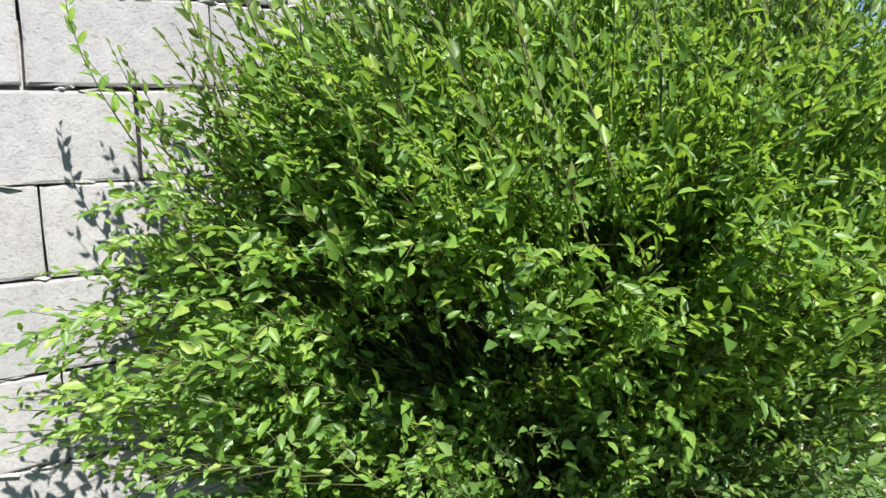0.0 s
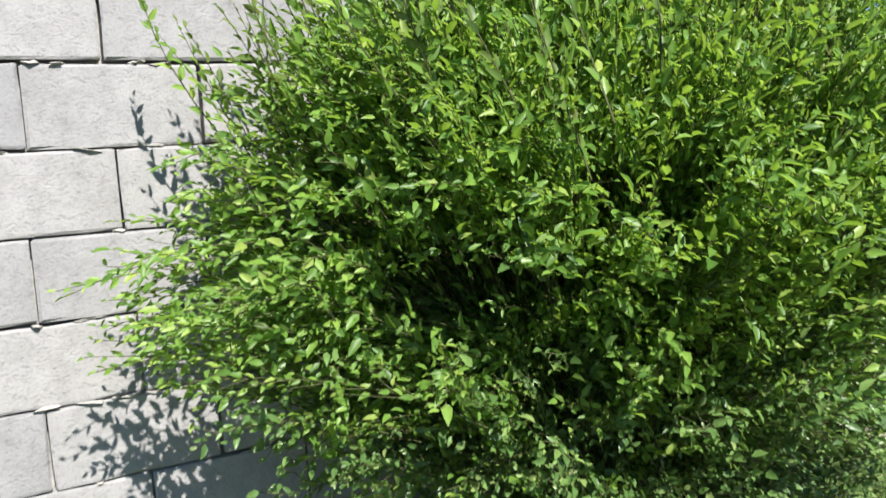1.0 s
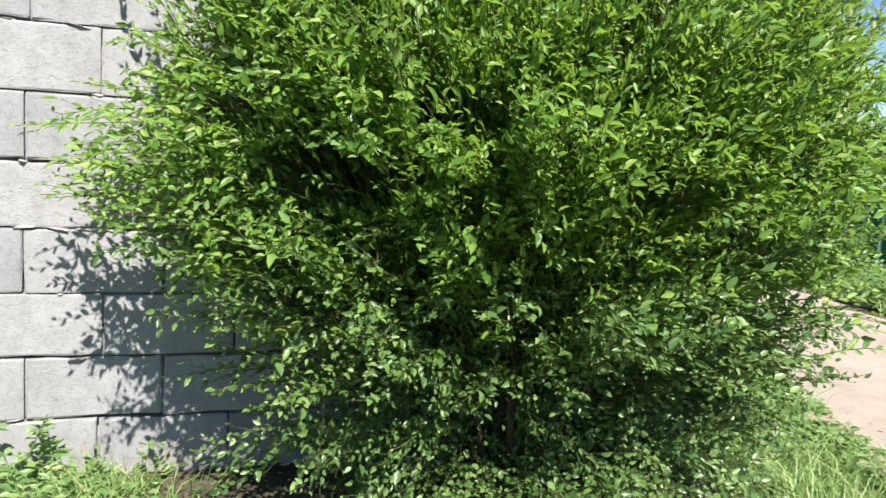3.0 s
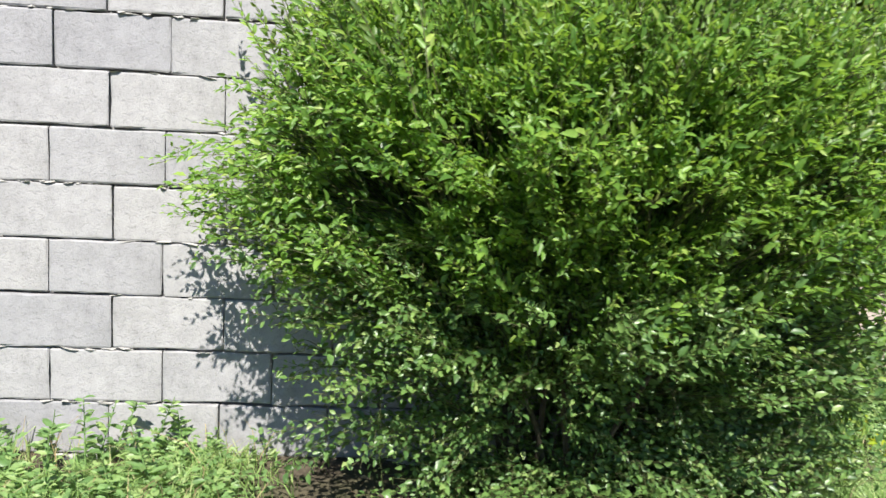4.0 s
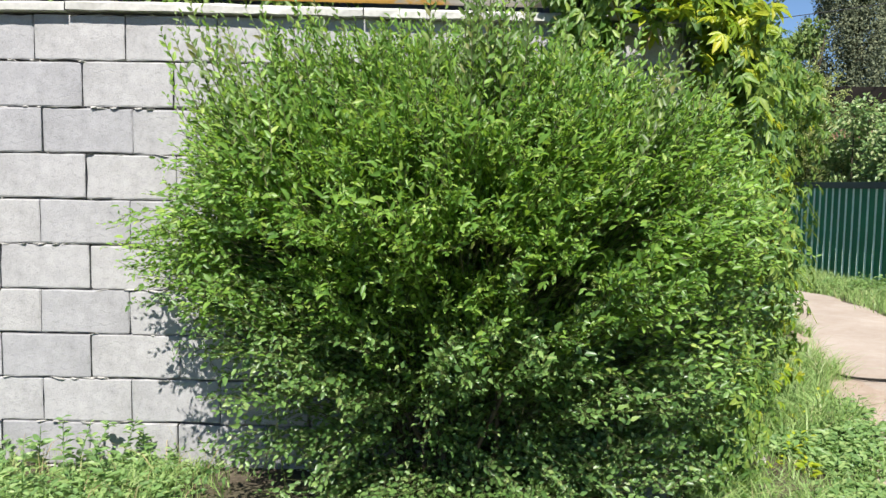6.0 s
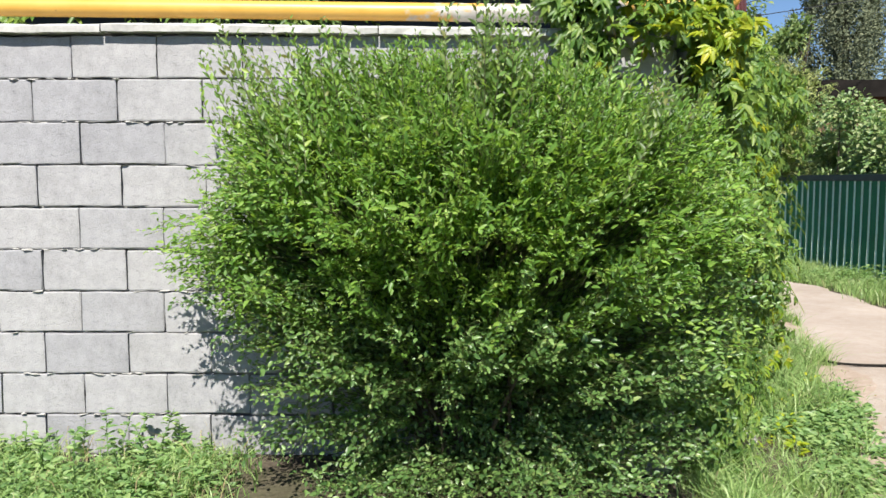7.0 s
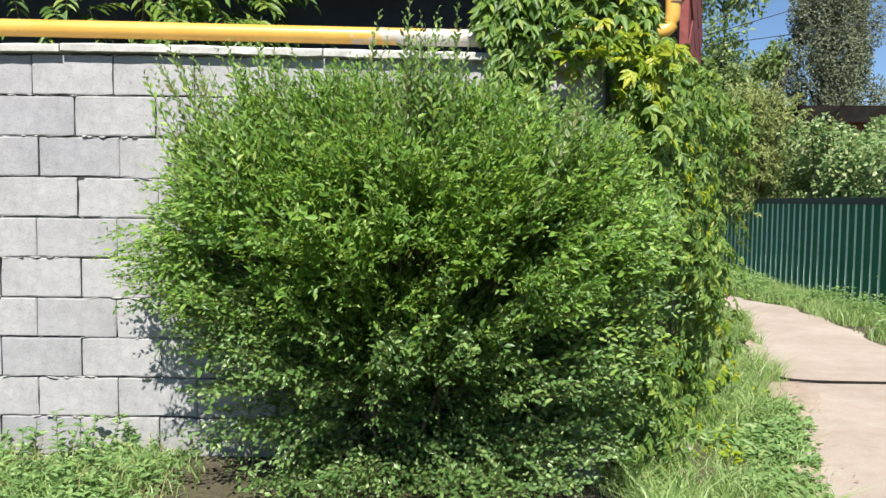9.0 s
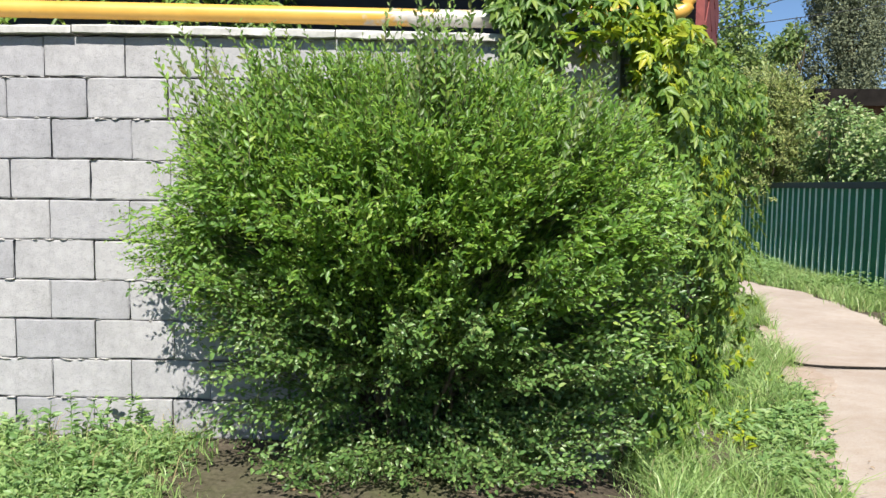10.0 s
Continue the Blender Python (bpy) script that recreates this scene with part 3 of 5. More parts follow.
def sprig_mesh(pos, along, face, length, wide, lines, r0, r1, leaf):
    v, t = leaves(pos, along, face, length, length * wide)
    tv, tt = twig_arrays(lines, r0, r1)
    me = mesh_arrays("sprig", np.concatenate([v, tv]), np.concatenate([t, tt + len(v)]), leaf)
    me.materials.append(M_SHOOT)
    me.polygons.foreach_set("material_index", np.array([0] * len(t) + [1] * len(tt), np.int32))
    return me


# leafless hollows in the shade, open to the front: middle and half widths
HOLLOWS = [
    ((0.80, -0.64, 1.06), (0.22, 0.28, 0.09)), ((0.54, -0.44, 1.19), (0.13, 0.24, 0.07)), ((1.02, -0.82, 1.22), (0.12, 0.26, 0.06)),
    ((1.50, -0.93, 1.06), (0.15, 0.22, 0.065)), ((1.78, -0.92, 0.93), (0.15, 0.30, 0.08)), ((1.98, -0.88, 1.13), (0.10, 0.20, 0.05)),
    ((1.18, -0.90, 0.60), (0.10, 0.20, 0.06)), ((1.62, -0.84, 0.46), (0.17, 0.26, 0.10)), ((0.90, -0.74, 0.44), (0.14, 0.26, 0.075)),
    ((1.28, -0.76, 0.26), (0.30, 0.26, 0.09)), ((1.98, -0.72, 0.36), (0.16, 0.26, 0.09)), ((2.08, -0.74, 0.68), (0.12, 0.26, 0.075)),
    ((0.74, -0.58, 0.70), (0.10, 0.20, 0.05)), ((0.66, -0.44, 0.05), (0.26, 0.40, 0.12)),
]


def open_air(p, slack=0.25):
    """Where growth stands outside the hollows."""
    ok = np.ones(len(p), bool)
    for c, e in HOLLOWS:
        ok &= (((p - np.array(c)) / np.array(e)) ** 2).sum(1) > 1 + rng.uniform(-slack, slack, len(p))
    return ok


def shrub():
    thing = root("shrub", (1.42, -0.36, 0.0), "big dense green shrub of long leafy shoots", "shrub")
    # woody stems fan out from the foot
    r = random.Random(3)
    foot = Vector((1.42, -0.29, -0.02))
    for i in range(30):
        a = i * 2.4 + r.uniform(-0.3, 0.3)
        tilt = r.uniform(0.1, 0.5)
        reach = r.uniform(0.6, 0.95)
        d = Vector((math.cos(a) * tilt * 1.1, math.sin(a) * tilt * 0.75, 1.0)).normalized()
        p = foot + Vector((math.cos(a) * 0.15, math.sin(a) * 0.1, 0))
        pts = [p]
        for k in range(6):
            d = (d + Vector((r.gauss(0, 0.11), r.gauss(0, 0.09), 0.05))).normalized()
            p = p + d * reach * 0.24
            p.y = min(p.y, -0.05)
            pts.append(p.copy())
        bm = bmesh.new()
        tube(bm, pts, [0.014 * (1 - k / 8) for k in range(7)], 6)
        under(part("stem", bm, M_BARK, None, ""), thing)

    # bunches of shoots, evenly spread over the outline, each a little deeper or prouder than the next
    cand = sphere_dirs(9000)
    cand[:, 1] = np.where(rng.random(9000) < 0.75, -np.abs(cand[:, 1]), cand[:, 1])
    spot = overhang(S_MID + cand * shell(cand)[:, None])
    ok = (spot[:, 1] < -0.07) & (spot[:, 2] > 0.10)
    cand, spot = cand[ok], spot[ok]
    chosen = [0]
    near = np.linalg.norm(spot - spot[0], axis=1)
    for _ in range(229):
        k = int(np.argmax(near * rng.uniform(0.5, 1.0, len(near))))
        chosen.append(k)
        near = np.minimum(near, np.linalg.norm(spot - spot[k], axis=1))
    b_dir, b_spot = cand[chosen], spot[chosen]
    nb = len(chosen)
    high = smooth(0.95, 1.5, b_spot[:, 2])
    b_depth = np.clip(0.92 + (0.30 - 0.16 * high) * fbm(b_spot, 3.0) + rng.normal(0, 0.05, nb), 0.70 + 0.1 * high, 1.03)
    b_depth *= np.interp(b_spot[:, 2], [0.1, 0.45, 0.8], [0.92, 0.95, 1.0])
    count = rng.integers(6, 11, nb) * np.interp(b_spot[:, 2], [0.15, 0.6, 0.9, 1.2, 1.5], [0.56, 0.66, 0.95, 1.75, 2.5])
    b_tip = overhang(S_MID + b_dir * (shell(b_dir) * b_depth)[:, None])
    of = np.repeat(np.arange(nb), np.maximum(2, count.astype(int)))
    n = len(of)
    # every shoot points away from the fanning heads of the stems
    def heads(p):
        return np.column_stack([1.42 + 0.34 * (p[:, 0] - 1.42), -0.30 + 0.26 * (p[:, 1] + 0.30), np.clip(0.20 + 0.40 * p[:, 2], 0.22, 0.86)])

    lean = unit(b_tip - heads(b_tip))[of]
    part_from = rng.normal(0, 1.0, (n, 3))
    part_from -= lean * (part_from * lean).sum(1, keepdims=True)
    tips = b_tip[of] + part_from * (0.058 + 0.03 * high[of])[:, None] - lean * np.abs(rng.normal(0, 0.11, n))[:, None]
    sd = unit(lean + part_from * 0.13 + rng.normal(0, 0.08, (n, 3)))
    depth = b_depth[of]
    # shaded growth inside
    m = 230
    idir = sphere_dirs(m)
    idir[:, 1] = np.where(rng.random(m) < 0.6, -np.abs(idir[:, 1]), idir[:, 1])
    idep = rng.uniform(0.30, 0.58, m)
    itip = overhang(S_MID + idir * (shell(idir) * idep)[:, None])
    tips, depth = np.concatenate([tips, itip]), np.concatenate([depth, idep])
    sd = np.concatenate([sd, unit(itip - heads(itip) + np.array([0, 0, 0.12]) + rng.normal(0, 0.2, (m, 3)))])
    # thin low growth close to the ground
    m = 290
    low = np.column_stack([rng.uniform(0.72, 2.25, m), rng.uniform(-0.62, -0.20, m), rng.uniform(0.03, 0.26, m)])
    low[:110, 1], low[:110, 2] = rng.uniform(-0.84, -0.5, 110), rng.uniform(0.04, 0.17, 110)
    tips, depth = np.concatenate([tips, low]), np.concatenate([depth, np.full(m, 0.6)])
    sd = np.concatenate([sd, unit(low - np.array([1.42, -0.25, 0.0]) + rng.normal(0, 0.25, (m, 3)))])
    m = 130
    low = np.column_stack([rng.uniform(1.85, 2.50, m), rng.uniform(-0.62, -0.12, m), rng.uniform(0.08, 0.70, m)])
    tips, depth = np.concatenate([tips, low]), np.concatenate([depth, np.full(m, 0.7)])
    sd = np.concatenate([sd, unit(low - np.array([1.6, -0.25, 0.1]) + rng.normal(0, 0.2, (m, 3)))])
    # sprays that reach out along the wall on the open side
    m = 34
    reach = np.column_stack([rng.uniform(0.12, 0.46, m), rng.uniform(-0.60, -0.16, m), rng.normal(1.05, 0.10, m)])
    tips, depth = np.concatenate([tips, reach]), np.concatenate([depth, np.full(m, 1.0)])
    sd = np.concatenate([sd, unit(np.array([-1, 0.05, 0.22]) + rng.normal(0, 0.15, (m, 3)))])
    keep = (tips[:, 1] < -0.05) & (tips[:, 2] > 0.05)
    tips, depth, sd = tips[keep], depth[keep], sd[keep]
    n = len(tips)
    dirs = unit(tips - S_MID)
    upright = sd[:, 2] > 0.62
    room = np.linalg.norm(tips - heads(tips), axis=1)
    ln = np.clip(np.where(upright, rng.uniform(0.48, 0.85, n), rng.uniform(0.32, 0.62, n)), 0.2, np.maximum(0.24, room * 0.95))
    sag = np.where(upright, rng.uniform(-0.03, 0.04, n), rng.uniform(0.02, 0.13, n))
    mains = shoot_lines(tips, sd, ln, sag)
    light = np.array(SUN_TO)
    face_to = unit(0.30 * dirs + light + np.array([0, 0, 0.15]) + rng.normal(0, 1.0, (n, 3)) * (0.24 + 0.36 * smooth(1.15, 0.60, tips[:, 2]))[:, None])
    # side shoots
    branch, st, sdir, slen = [], [], [], []
    for i in range(n):
        m = int(ln[i] / (0.040 if upright[i] else 0.044))
        u = np.linspace(0.20, 0.97, m) + rng.uniform(-0.02, 0.02, m)
        f = np.clip(u, 0, 0.995) * 5
        a = f.astype(int)
        w = (f - a)[:, None]
        d = unit(mains[i][a + 1] - mains[i][a])
        side = unit(np.cross(d, face_to[i])) * np.where(np.arange(m) % 2, 1.0, -1.0)[:, None]
        sl = (0.035 + (0.065 if upright[i] else 0.12) * (1 - u)) * rng.uniform(0.6, 1.3, m)
        dd = unit(d * 0.88 + side * (0.30 if upright[i] else 0.46) + rng.normal(0, 0.09 if upright[i] else 0.12, (m, 3)))
        branch.append(np.full(m, i))
        st.append(mains[i][a] * (1 - w) + mains[i][a + 1] * w + dd * sl[:, None])
        sdir.append(dd)
        slen.append(sl)
    branch, st, sdir, slen = (np.concatenate(q) for q in (branch, st, sdir, slen))
    sides = shoot_lines(st, sdir, slen, np.full(len(st), 0.04))
    lines = np.concatenate([mains, sides])
    branch = np.concatenate([np.arange(n), branch])
    lens = np.concatenate([ln, slen])
    clear = open_air(lines[:, 3])
    clear[:n] |= rng.random(n) < 0.3
    lines, branch, lens = lines[clear], branch[clear], lens[clear]
    mains_left = int(clear[:n].sum())
    lines[:, :, 1] = np.minimum(lines[:, :, 1], -0.02)
    size = (rng.uniform(0.032, 0.047, n) * np.interp(tips[:, 2], [0.3, 0.9, 1.2], [0.78, 0.90, 1.0]))[branch]
    own, pos, along, face, length = shoot_leaves(lines, lens, 0.0245, size, np.where(upright, 0.27, 0.56)[branch], 0.08, face_to[branch], np.where(upright[branch], 0.22, 0.3))
    wide = np.where(upright, 0.36, np.interp(tips[:, 2], [0.4, 1.0], [0.60, 0.46]))
    ok = (pos[:, 1] < -0.012) & (pos[:, 2] > 0.03) & (open_air(pos) | (rng.random(len(pos)) < 0.22))
    own, pos, along, face, length = own[ok], pos[ok], along[ok], face[ok], length[ok]
    # the outer sprays towards the open side are parts of their own, the rest is one mass
    whole = open_air(mains.reshape(-1, 3), 0.0).reshape(n, -1).all(1)
    front = np.where((depth > 0.85) & (tips[:, 1] < -0.45) & whole & clear[:n])[0]
    front = front[:: max(1, len(front) // 240)][:240]
    single = np.zeros(n, bool)
    single[front] = True
    mass = ~single[branch[own]]
    # low shoots take the darker leaf, so their shade is painted in
    in_shade = tips[:, 2] + rng.normal(0, 0.14, n) < 0.84
    for label, pick, mat in (("small oval glossy green leaves", ~in_shade, M_SHRUB), ("low leaves in a darker green with the shade in it", in_shade, M_LOW_SHADE)):
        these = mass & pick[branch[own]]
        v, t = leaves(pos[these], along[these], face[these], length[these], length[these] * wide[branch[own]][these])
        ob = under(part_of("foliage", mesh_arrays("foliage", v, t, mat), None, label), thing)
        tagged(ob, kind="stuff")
    rest = ~single[branch]
    v, t = twig_arrays(lines[:mains_left][rest[:mains_left]], 0.0018, 0.0008)
    v2, t2 = twig_arrays(lines[mains_left:][rest[mains_left:]][:, [0, 5]], 0.0012, 0.0006)
    v, t = np.concatenate([v, v2]), np.concatenate([t, t2 + len(v)])
    ob = under(part_of("twig_mass", mesh_arrays("twig_mass", v, t, M_SHOOT)), thing)
    tagged(ob, kind="stuff")
    for i in front:
        mine = branch[own] == i
        under(part_of("sprig", sprig_mesh(pos[mine], along[mine], face[mine], length[mine], wide[i], lines[branch == i], 0.0016, 0.0007, M_LOW_SHADE if in_shade[i] else M_SHRUB)), thing)

    # young whips: to the open side along the wall, and upright above the crown
    wt, wd, wl, ws = [], [], [], []
    for k in range(15):
        z = min(1.3, max(0.7, r.gauss(1.08, 0.11)))
        wt.append((-0.04 + 0.5 * abs(z - 1.08) + r.uniform(0, 0.2), r.uniform(-0.42, -0.14), z))
        wd.append((-1, r.gauss(0.05, 0.15), r.gauss(0.16, 0.14)))
        wl.append(r.uniform(0.4, 0.65)); ws.append(0.05)
    for k in range(12):
        wt.append((r.uniform(2.40, 2.68), r.uniform(-0.95, -0.55), r.uniform(0.55, 1.15)))
        wd.append((0.9, r.gauss(-0.35, 0.15), r.gauss(0.05, 0.15)))
        wl.append(r.uniform(0.35, 0.55)); ws.append(0.07)
    for k in range(18):
        z = r.uniform(1.62, 2.0)
        wt.append((r.uniform(0.24, 0.50), r.uniform(-0.45, -0.2), z))
        wd.append((-0.42 + 0.2 * (z - 1.6), r.gauss(0, 0.12), 0.9))
        wl.append(r.uniform(0.35, 0.6)); ws.append(0.02)
    for k in range(64):
        x = r.uniform(0.4, 2.35)
        wt.append((x, r.uniform(-1.0, -0.2), 1.80 + abs(r.gauss(0, 0.07)) - 0.28 * max(0.0, x - 1.9) - 0.1 * max(0.0, 0.7 - x)))
        wd.append(((x - 1.4) * 0.5 + r.gauss(0, 0.12), r.gauss(-0.08, 0.15), 1))
        wl.append(r.uniform(0.35, 0.6)); ws.append(r.uniform(-0.02, 0.02))
    for k in range(16):
        wt.append((r.uniform(1.95, 2.45), r.uniform(-1.0, -0.5), r.uniform(1.62, 1.80)))
        wd.append((0.35 + r.gauss(0, 0.1), r.gauss(-0.15, 0.12), 1))
        wl.append(r.uniform(0.4, 0.6)); ws.append(0.0)
    # taller tips that stand over the coping, many in one bunch
    for k in range(92):
        bunch = k < 70
        x = r.gauss(1.55, 0.11) if bunch else r.uniform(0.45, 1.9)
        wt.append((x, r.uniform(-0.98, -0.55) if bunch else r.uniform(-0.75, -0.25), r.uniform(1.62, 2.12) if bunch else r.uniform(1.78, 2.02) - 0.25 * max(0.0, 0.8 - x)))
        wd.append(((x - 1.45) * 0.4 + r.gauss(0, 0.06), r.gauss(-0.08, 0.08), 1))
        wl.append(r.uniform(0.5, 0.8) if bunch else r.uniform(0.35, 0.6)); ws.append(r.uniform(-0.02, 0.02))
    wt, wd, wl = np.array(wt), unit(np.array(wd, float)), np.array(wl)
    wlines = shoot_lines(wt, wd, wl, np.array(ws))
    nw = len(wt)
    own, pos, along, face, length = shoot_leaves(wlines, wl, 0.021, np.full(nw, 0.039), np.full(nw, 0.70), 0.10, np.tile(light, (nw, 1)), np.full(nw, 0.2))
    for i in range(nw):
        mine = (own == i) & (pos[:, 1] < -0.012)
        under(part_of("sprig", sprig_mesh(pos[mine], along[mine], face[mine], length[mine], 0.42, wlines[i:i + 1], 0.0024, 0.0008, M_YOUNG if i > 26 and i % 3 else M_SHRUB)), thing)


shrub()


# ---- creeper on the corner and the side wall ----
def palmate(pos, face, hang, size):
    """Five leaflets fanned about each stalk's end."""
    n = len(pos)
    face = unit(face)
    hang = unit(hang - face * (hang * face).sum(1, keepdims=True))
    side = np.cross(face, hang)
    P, A, F, L = [], [], [], []
    for ang, k in ((-1.25, 0.62), (-0.6, 0.88), (0.0, 1.0), (0.6, 0.88), (1.25, 0.62)):
        a = ang + rng.normal(0, 0.1, n)
        P.append(pos)
        A.append(hang * np.cos(a)[:, None] + side * np.sin(a)[:, None] - face * rng.uniform(0.0, 0.45, n)[:, None])
        F.append(face + rng.normal(0, 0.12, (n, 3)))
        L.append(size * k)
    return np.concatenate(P), np.concatenate(A), np.concatenate(F), np.concatenate(L)


def creeper():
    thing = root("creeper", (2.9, 0.9, -0.2), "lush green climbing creeper with five-fingered leaves, yellowing in places", "climbing plant")
    so, sdv = np.array(side_out), np.array(side_dir)
    span = (SIDE_B - SIDE_A).length
    P, F = [], []
    # side wall curtain
    n = 3000
    u, z = rng.uniform(-0.05, 1.0, n) * span, rng.uniform(0, 1, n) ** 0.85 * 2.2 - 0.18
    bulge = 0.12 - 0.03 * smooth(0.9, 0.1, z) + 0.17 * (0.5 + 0.5 * np.sin(u * 4.1 + z * 2.3)) + 0.08 * np.sin(z * 5 + u * 2) + 0.15 * smooth(0.7, 1.6, z)
    off = np.clip(bulge, 0.03, 0.26 + 0.09 * smooth(0.5, 1.0, u / span)) * rng.uniform(0.35, 1.25, n)
    P.append(np.array(SIDE_A) + sdv * u[:, None] + so * off[:, None] + np.array([0, 0, 1.0]) * z[:, None])
    F.append(so + np.array([0, -0.35, 0.55]) + rng.normal(0, 0.4, (n, 3)))
    # its far end
    n = 420
    z = rng.uniform(0.0, 2.10, n)
    P.append(np.array(SIDE_B) + sdv * rng.uniform(-0.1, 0.16, n)[:, None] + so * rng.uniform(-0.25, 0.38, n)[:, None] + np.array([0, 0, 1.0]) * z[:, None])
    F.append(so * 0.7 + np.array([0.3, -0.3, 0.5]) + rng.normal(0, 0.4, (n, 3)))
    # along the top
    n = 620
    u = rng.uniform(-0.15, 1.03, n) * span
    P.append(np.array(SIDE_A) + sdv * u[:, None] + so * rng.uniform(-0.3, 0.2, n)[:, None] + np.array([0, 0, 1.0]) * (1.93 + 0.15 * rng.random(n) + 0.20 * np.sin(np.clip(u / span, 0, 1) * 2.8))[:, None])
    F.append(np.array([0.1, -0.35, 1.0]) + rng.normal(0, 0.4, (n, 3)))
    # heap over the corner of the front wall, hanging over the coping
    n = 820
    x = rng.uniform(1.78, 2.62, n)
    arch = np.sqrt(np.clip(1 - ((x - 2.2) / 0.45) ** 2, 0, 1))
    z = 2.08 + rng.random(n) ** 0.7 * 0.52 * arch
    y = -0.02 - 0.22 * arch * rng.random(n) + 0.28 * (z - 2.08)
    P.append(np.stack([x, y, z], 1))
    F.append(np.array([0.1, -0.75, 0.7]) + rng.normal(0, 0.4, (n, 3)))
    # fringe down the corner, outside the bare hollow in the wall
    n = 330
    x = rng.uniform(2.42, 2.70, n)
    z = rng.uniform(1.0, 2.08, n)
    P.append(np.stack([x, -0.03 - 0.16 * rng.random(n), z], 1))
    F.append(np.array([0.25, -0.9, 0.45]) + rng.normal(0, 0.4, (n, 3)))
    n = 110
    P.append(np.stack([rng.uniform(1.85, 2.05, n), -0.03 - 0.12 * rng.random(n), rng.uniform(1.75, 2.1, n)], 1))
    F.append(np.array([0.0, -0.9, 0.45]) + rng.normal(0, 0.4, (n, 3)))
    n = 330
    P.append(np.stack([rng.uniform(2.0, 2.5, n), -0.03 - 0.18 * rng.random(n), rng.uniform(0.25, 1.3, n)], 1))
    F.append(np.array([0.2, -0.9, 0.45]) + rng.normal(0, 0.4, (n, 3)))
    # a bulging tuft round the corner's top
    n = 190
    P.append(np.stack([rng.uniform(2.45, 2.70, n), rng.uniform(-0.30, 0.1, n), rng.uniform(1.62, 2.04, n)], 1))
    F.append(np.array([0.35, -0.8, 0.6]) + rng.normal(0, 0.4, (n, 3)))
    P, F = np.concatenate(P), np.concatenate(F)
    n = len(P)
    size = rng.uniform(0.050, 0.092, n) * (1 + 0.12 * smooth(1.7, 2.0, P[:, 2]))
    hang = np.array([0.1, -0.2, -0.55]) + rng.normal(0, 0.55, (n, 3))
    # yellowed tufts on the sunny corner and low by the lane
    d1 = np.linalg.norm((P - np.array([2.52, -0.12, 2.02])) / np.array([0.28, 0.35, 0.30]), axis=1)
    d2 = np.linalg.norm((P - np.array([2.9, 0.75, 1.35])) / np.array([0.45, 0.6, 0.35]), axis=1)
    d3 = np.linalg.norm((P - np.array([3.6, 2.1, 0.25])) / np.array([0.5, 0.6, 0.45]), axis=1)
    yellow = rng.random(n) < 0.75 * np.exp(-d1 ** 2) + 0.32 * np.exp(-d2 ** 2) + 0.5 * np.exp(-d3 ** 2) + 0.02
    near = np.where((P[:, 1] < 0.9))[0]
    single = np.zeros(n, bool)
    single[near[:: max(1, len(near) // 290)][:290]] = True
    for label, mask, mat in (("green five-fingered leaves", ~yellow & ~single, M_VINE), ("yellowing leaves", yellow & ~single, M_VINE_Y)):
        p, a, f, l = palmate(P[mask], F[mask], hang[mask], size[mask])
        v, t = leaves(p, a, f, l, l * 0.38)
        ob = under(part_of("foliage", mesh_arrays("foliage", v, t, mat), None, label), thing)
        tagged(ob, kind="stuff")
    for i in np.where(single)[0]:
        s = slice(i, i + 1)
        p, a, f, l = palmate(P[s], F[s], hang[s], size[s])
        v, t = leaves(p, a, f, l, l * 0.38)
        under(part_of("leaf", mesh_arrays("leaf", v, t, M_VINE_Y if yellow[i] else M_VINE)), thing)
    r = random.Random(9)
    for k in range(26):
        u = r.uniform(0, span)
        p = SIDE_A + side_dir * u + side_out * 0.03
        pts = [p + side_dir * (0.12 * math.sin(j * 1.3 + k)) + side_out * (0.02 + 0.02 * (j % 2)) + Vector((0, 0, j * 0.27 - 0.25)) for j in range(9)]
        bm = bmesh.new()
        tube(bm, pts, [0.009 - 0.0008 * j for j in range(9)], 5)
        under(part("stem", bm, M_BARK), thing)
    for pts in (
        [(2.02, -0.10, 2.24), (2.05, -0.13, 2.10), (2.10, -0.09, 1.98), (2.03, -0.07, 1.86)],
        [(2.22, -0.12, 2.18), (2.24, -0.15, 2.02), (2.20, -0.12, 1.84), (2.26, -0.10, 1.70)],
    ):
        bm = bmesh.new()
        tube(bm, pts, 0.004, 5)
        under(part("tendril", bm, M_DRY, None, "bare pale tendril"), thing)
    # loose runners that hang out over the lane
    for k in range(7):
        base = SIDE_B + side_dir * r.uniform(-0.3, 0.1) + Vector((0, 0, r.uniform(0.7, 1.6)))
        d = (side_out * r.uniform(0.5, 1) + Vector((0.5, 0, r.uniform(-0.2, 0.4)))).normalized()
        pts = [base + d * 0.07 * j + Vector((0, 0, 0.02 * math.sin(j * 1.1 + k) - 0.010 * j * j)) for j in range(7)]
        bm = bmesh.new()
        tube(bm, pts, 0.002, 4)
        under(part("tendril", bm, M_VINE_Y), thing)


creeper()


# ---- grass and weeds ----
def spots(n, x0, x1, y0, y1, test):
    p = np.stack([rng.uniform(x0, x1, n), rng.uniform(y0, y1, n)], 1)
    p = p[test(p[:, 0], p[:, 1])]
    return np.column_stack([p, bumpy(p[:, 0], p[:, 1]) - 0.008])


def lane_left(y):
    a = np.array(ROAD_L)
    return np.interp(y, a[:, 1], a[:, 0])


def lane_right(y):
    a = np.array(ROAD_R)
    return np.interp(y, a[:, 1], a[:, 0])


def side_x(y):
    return SIDE_A.x + np.clip(y, 0, 2.4) * side_dir.x / side_dir.y


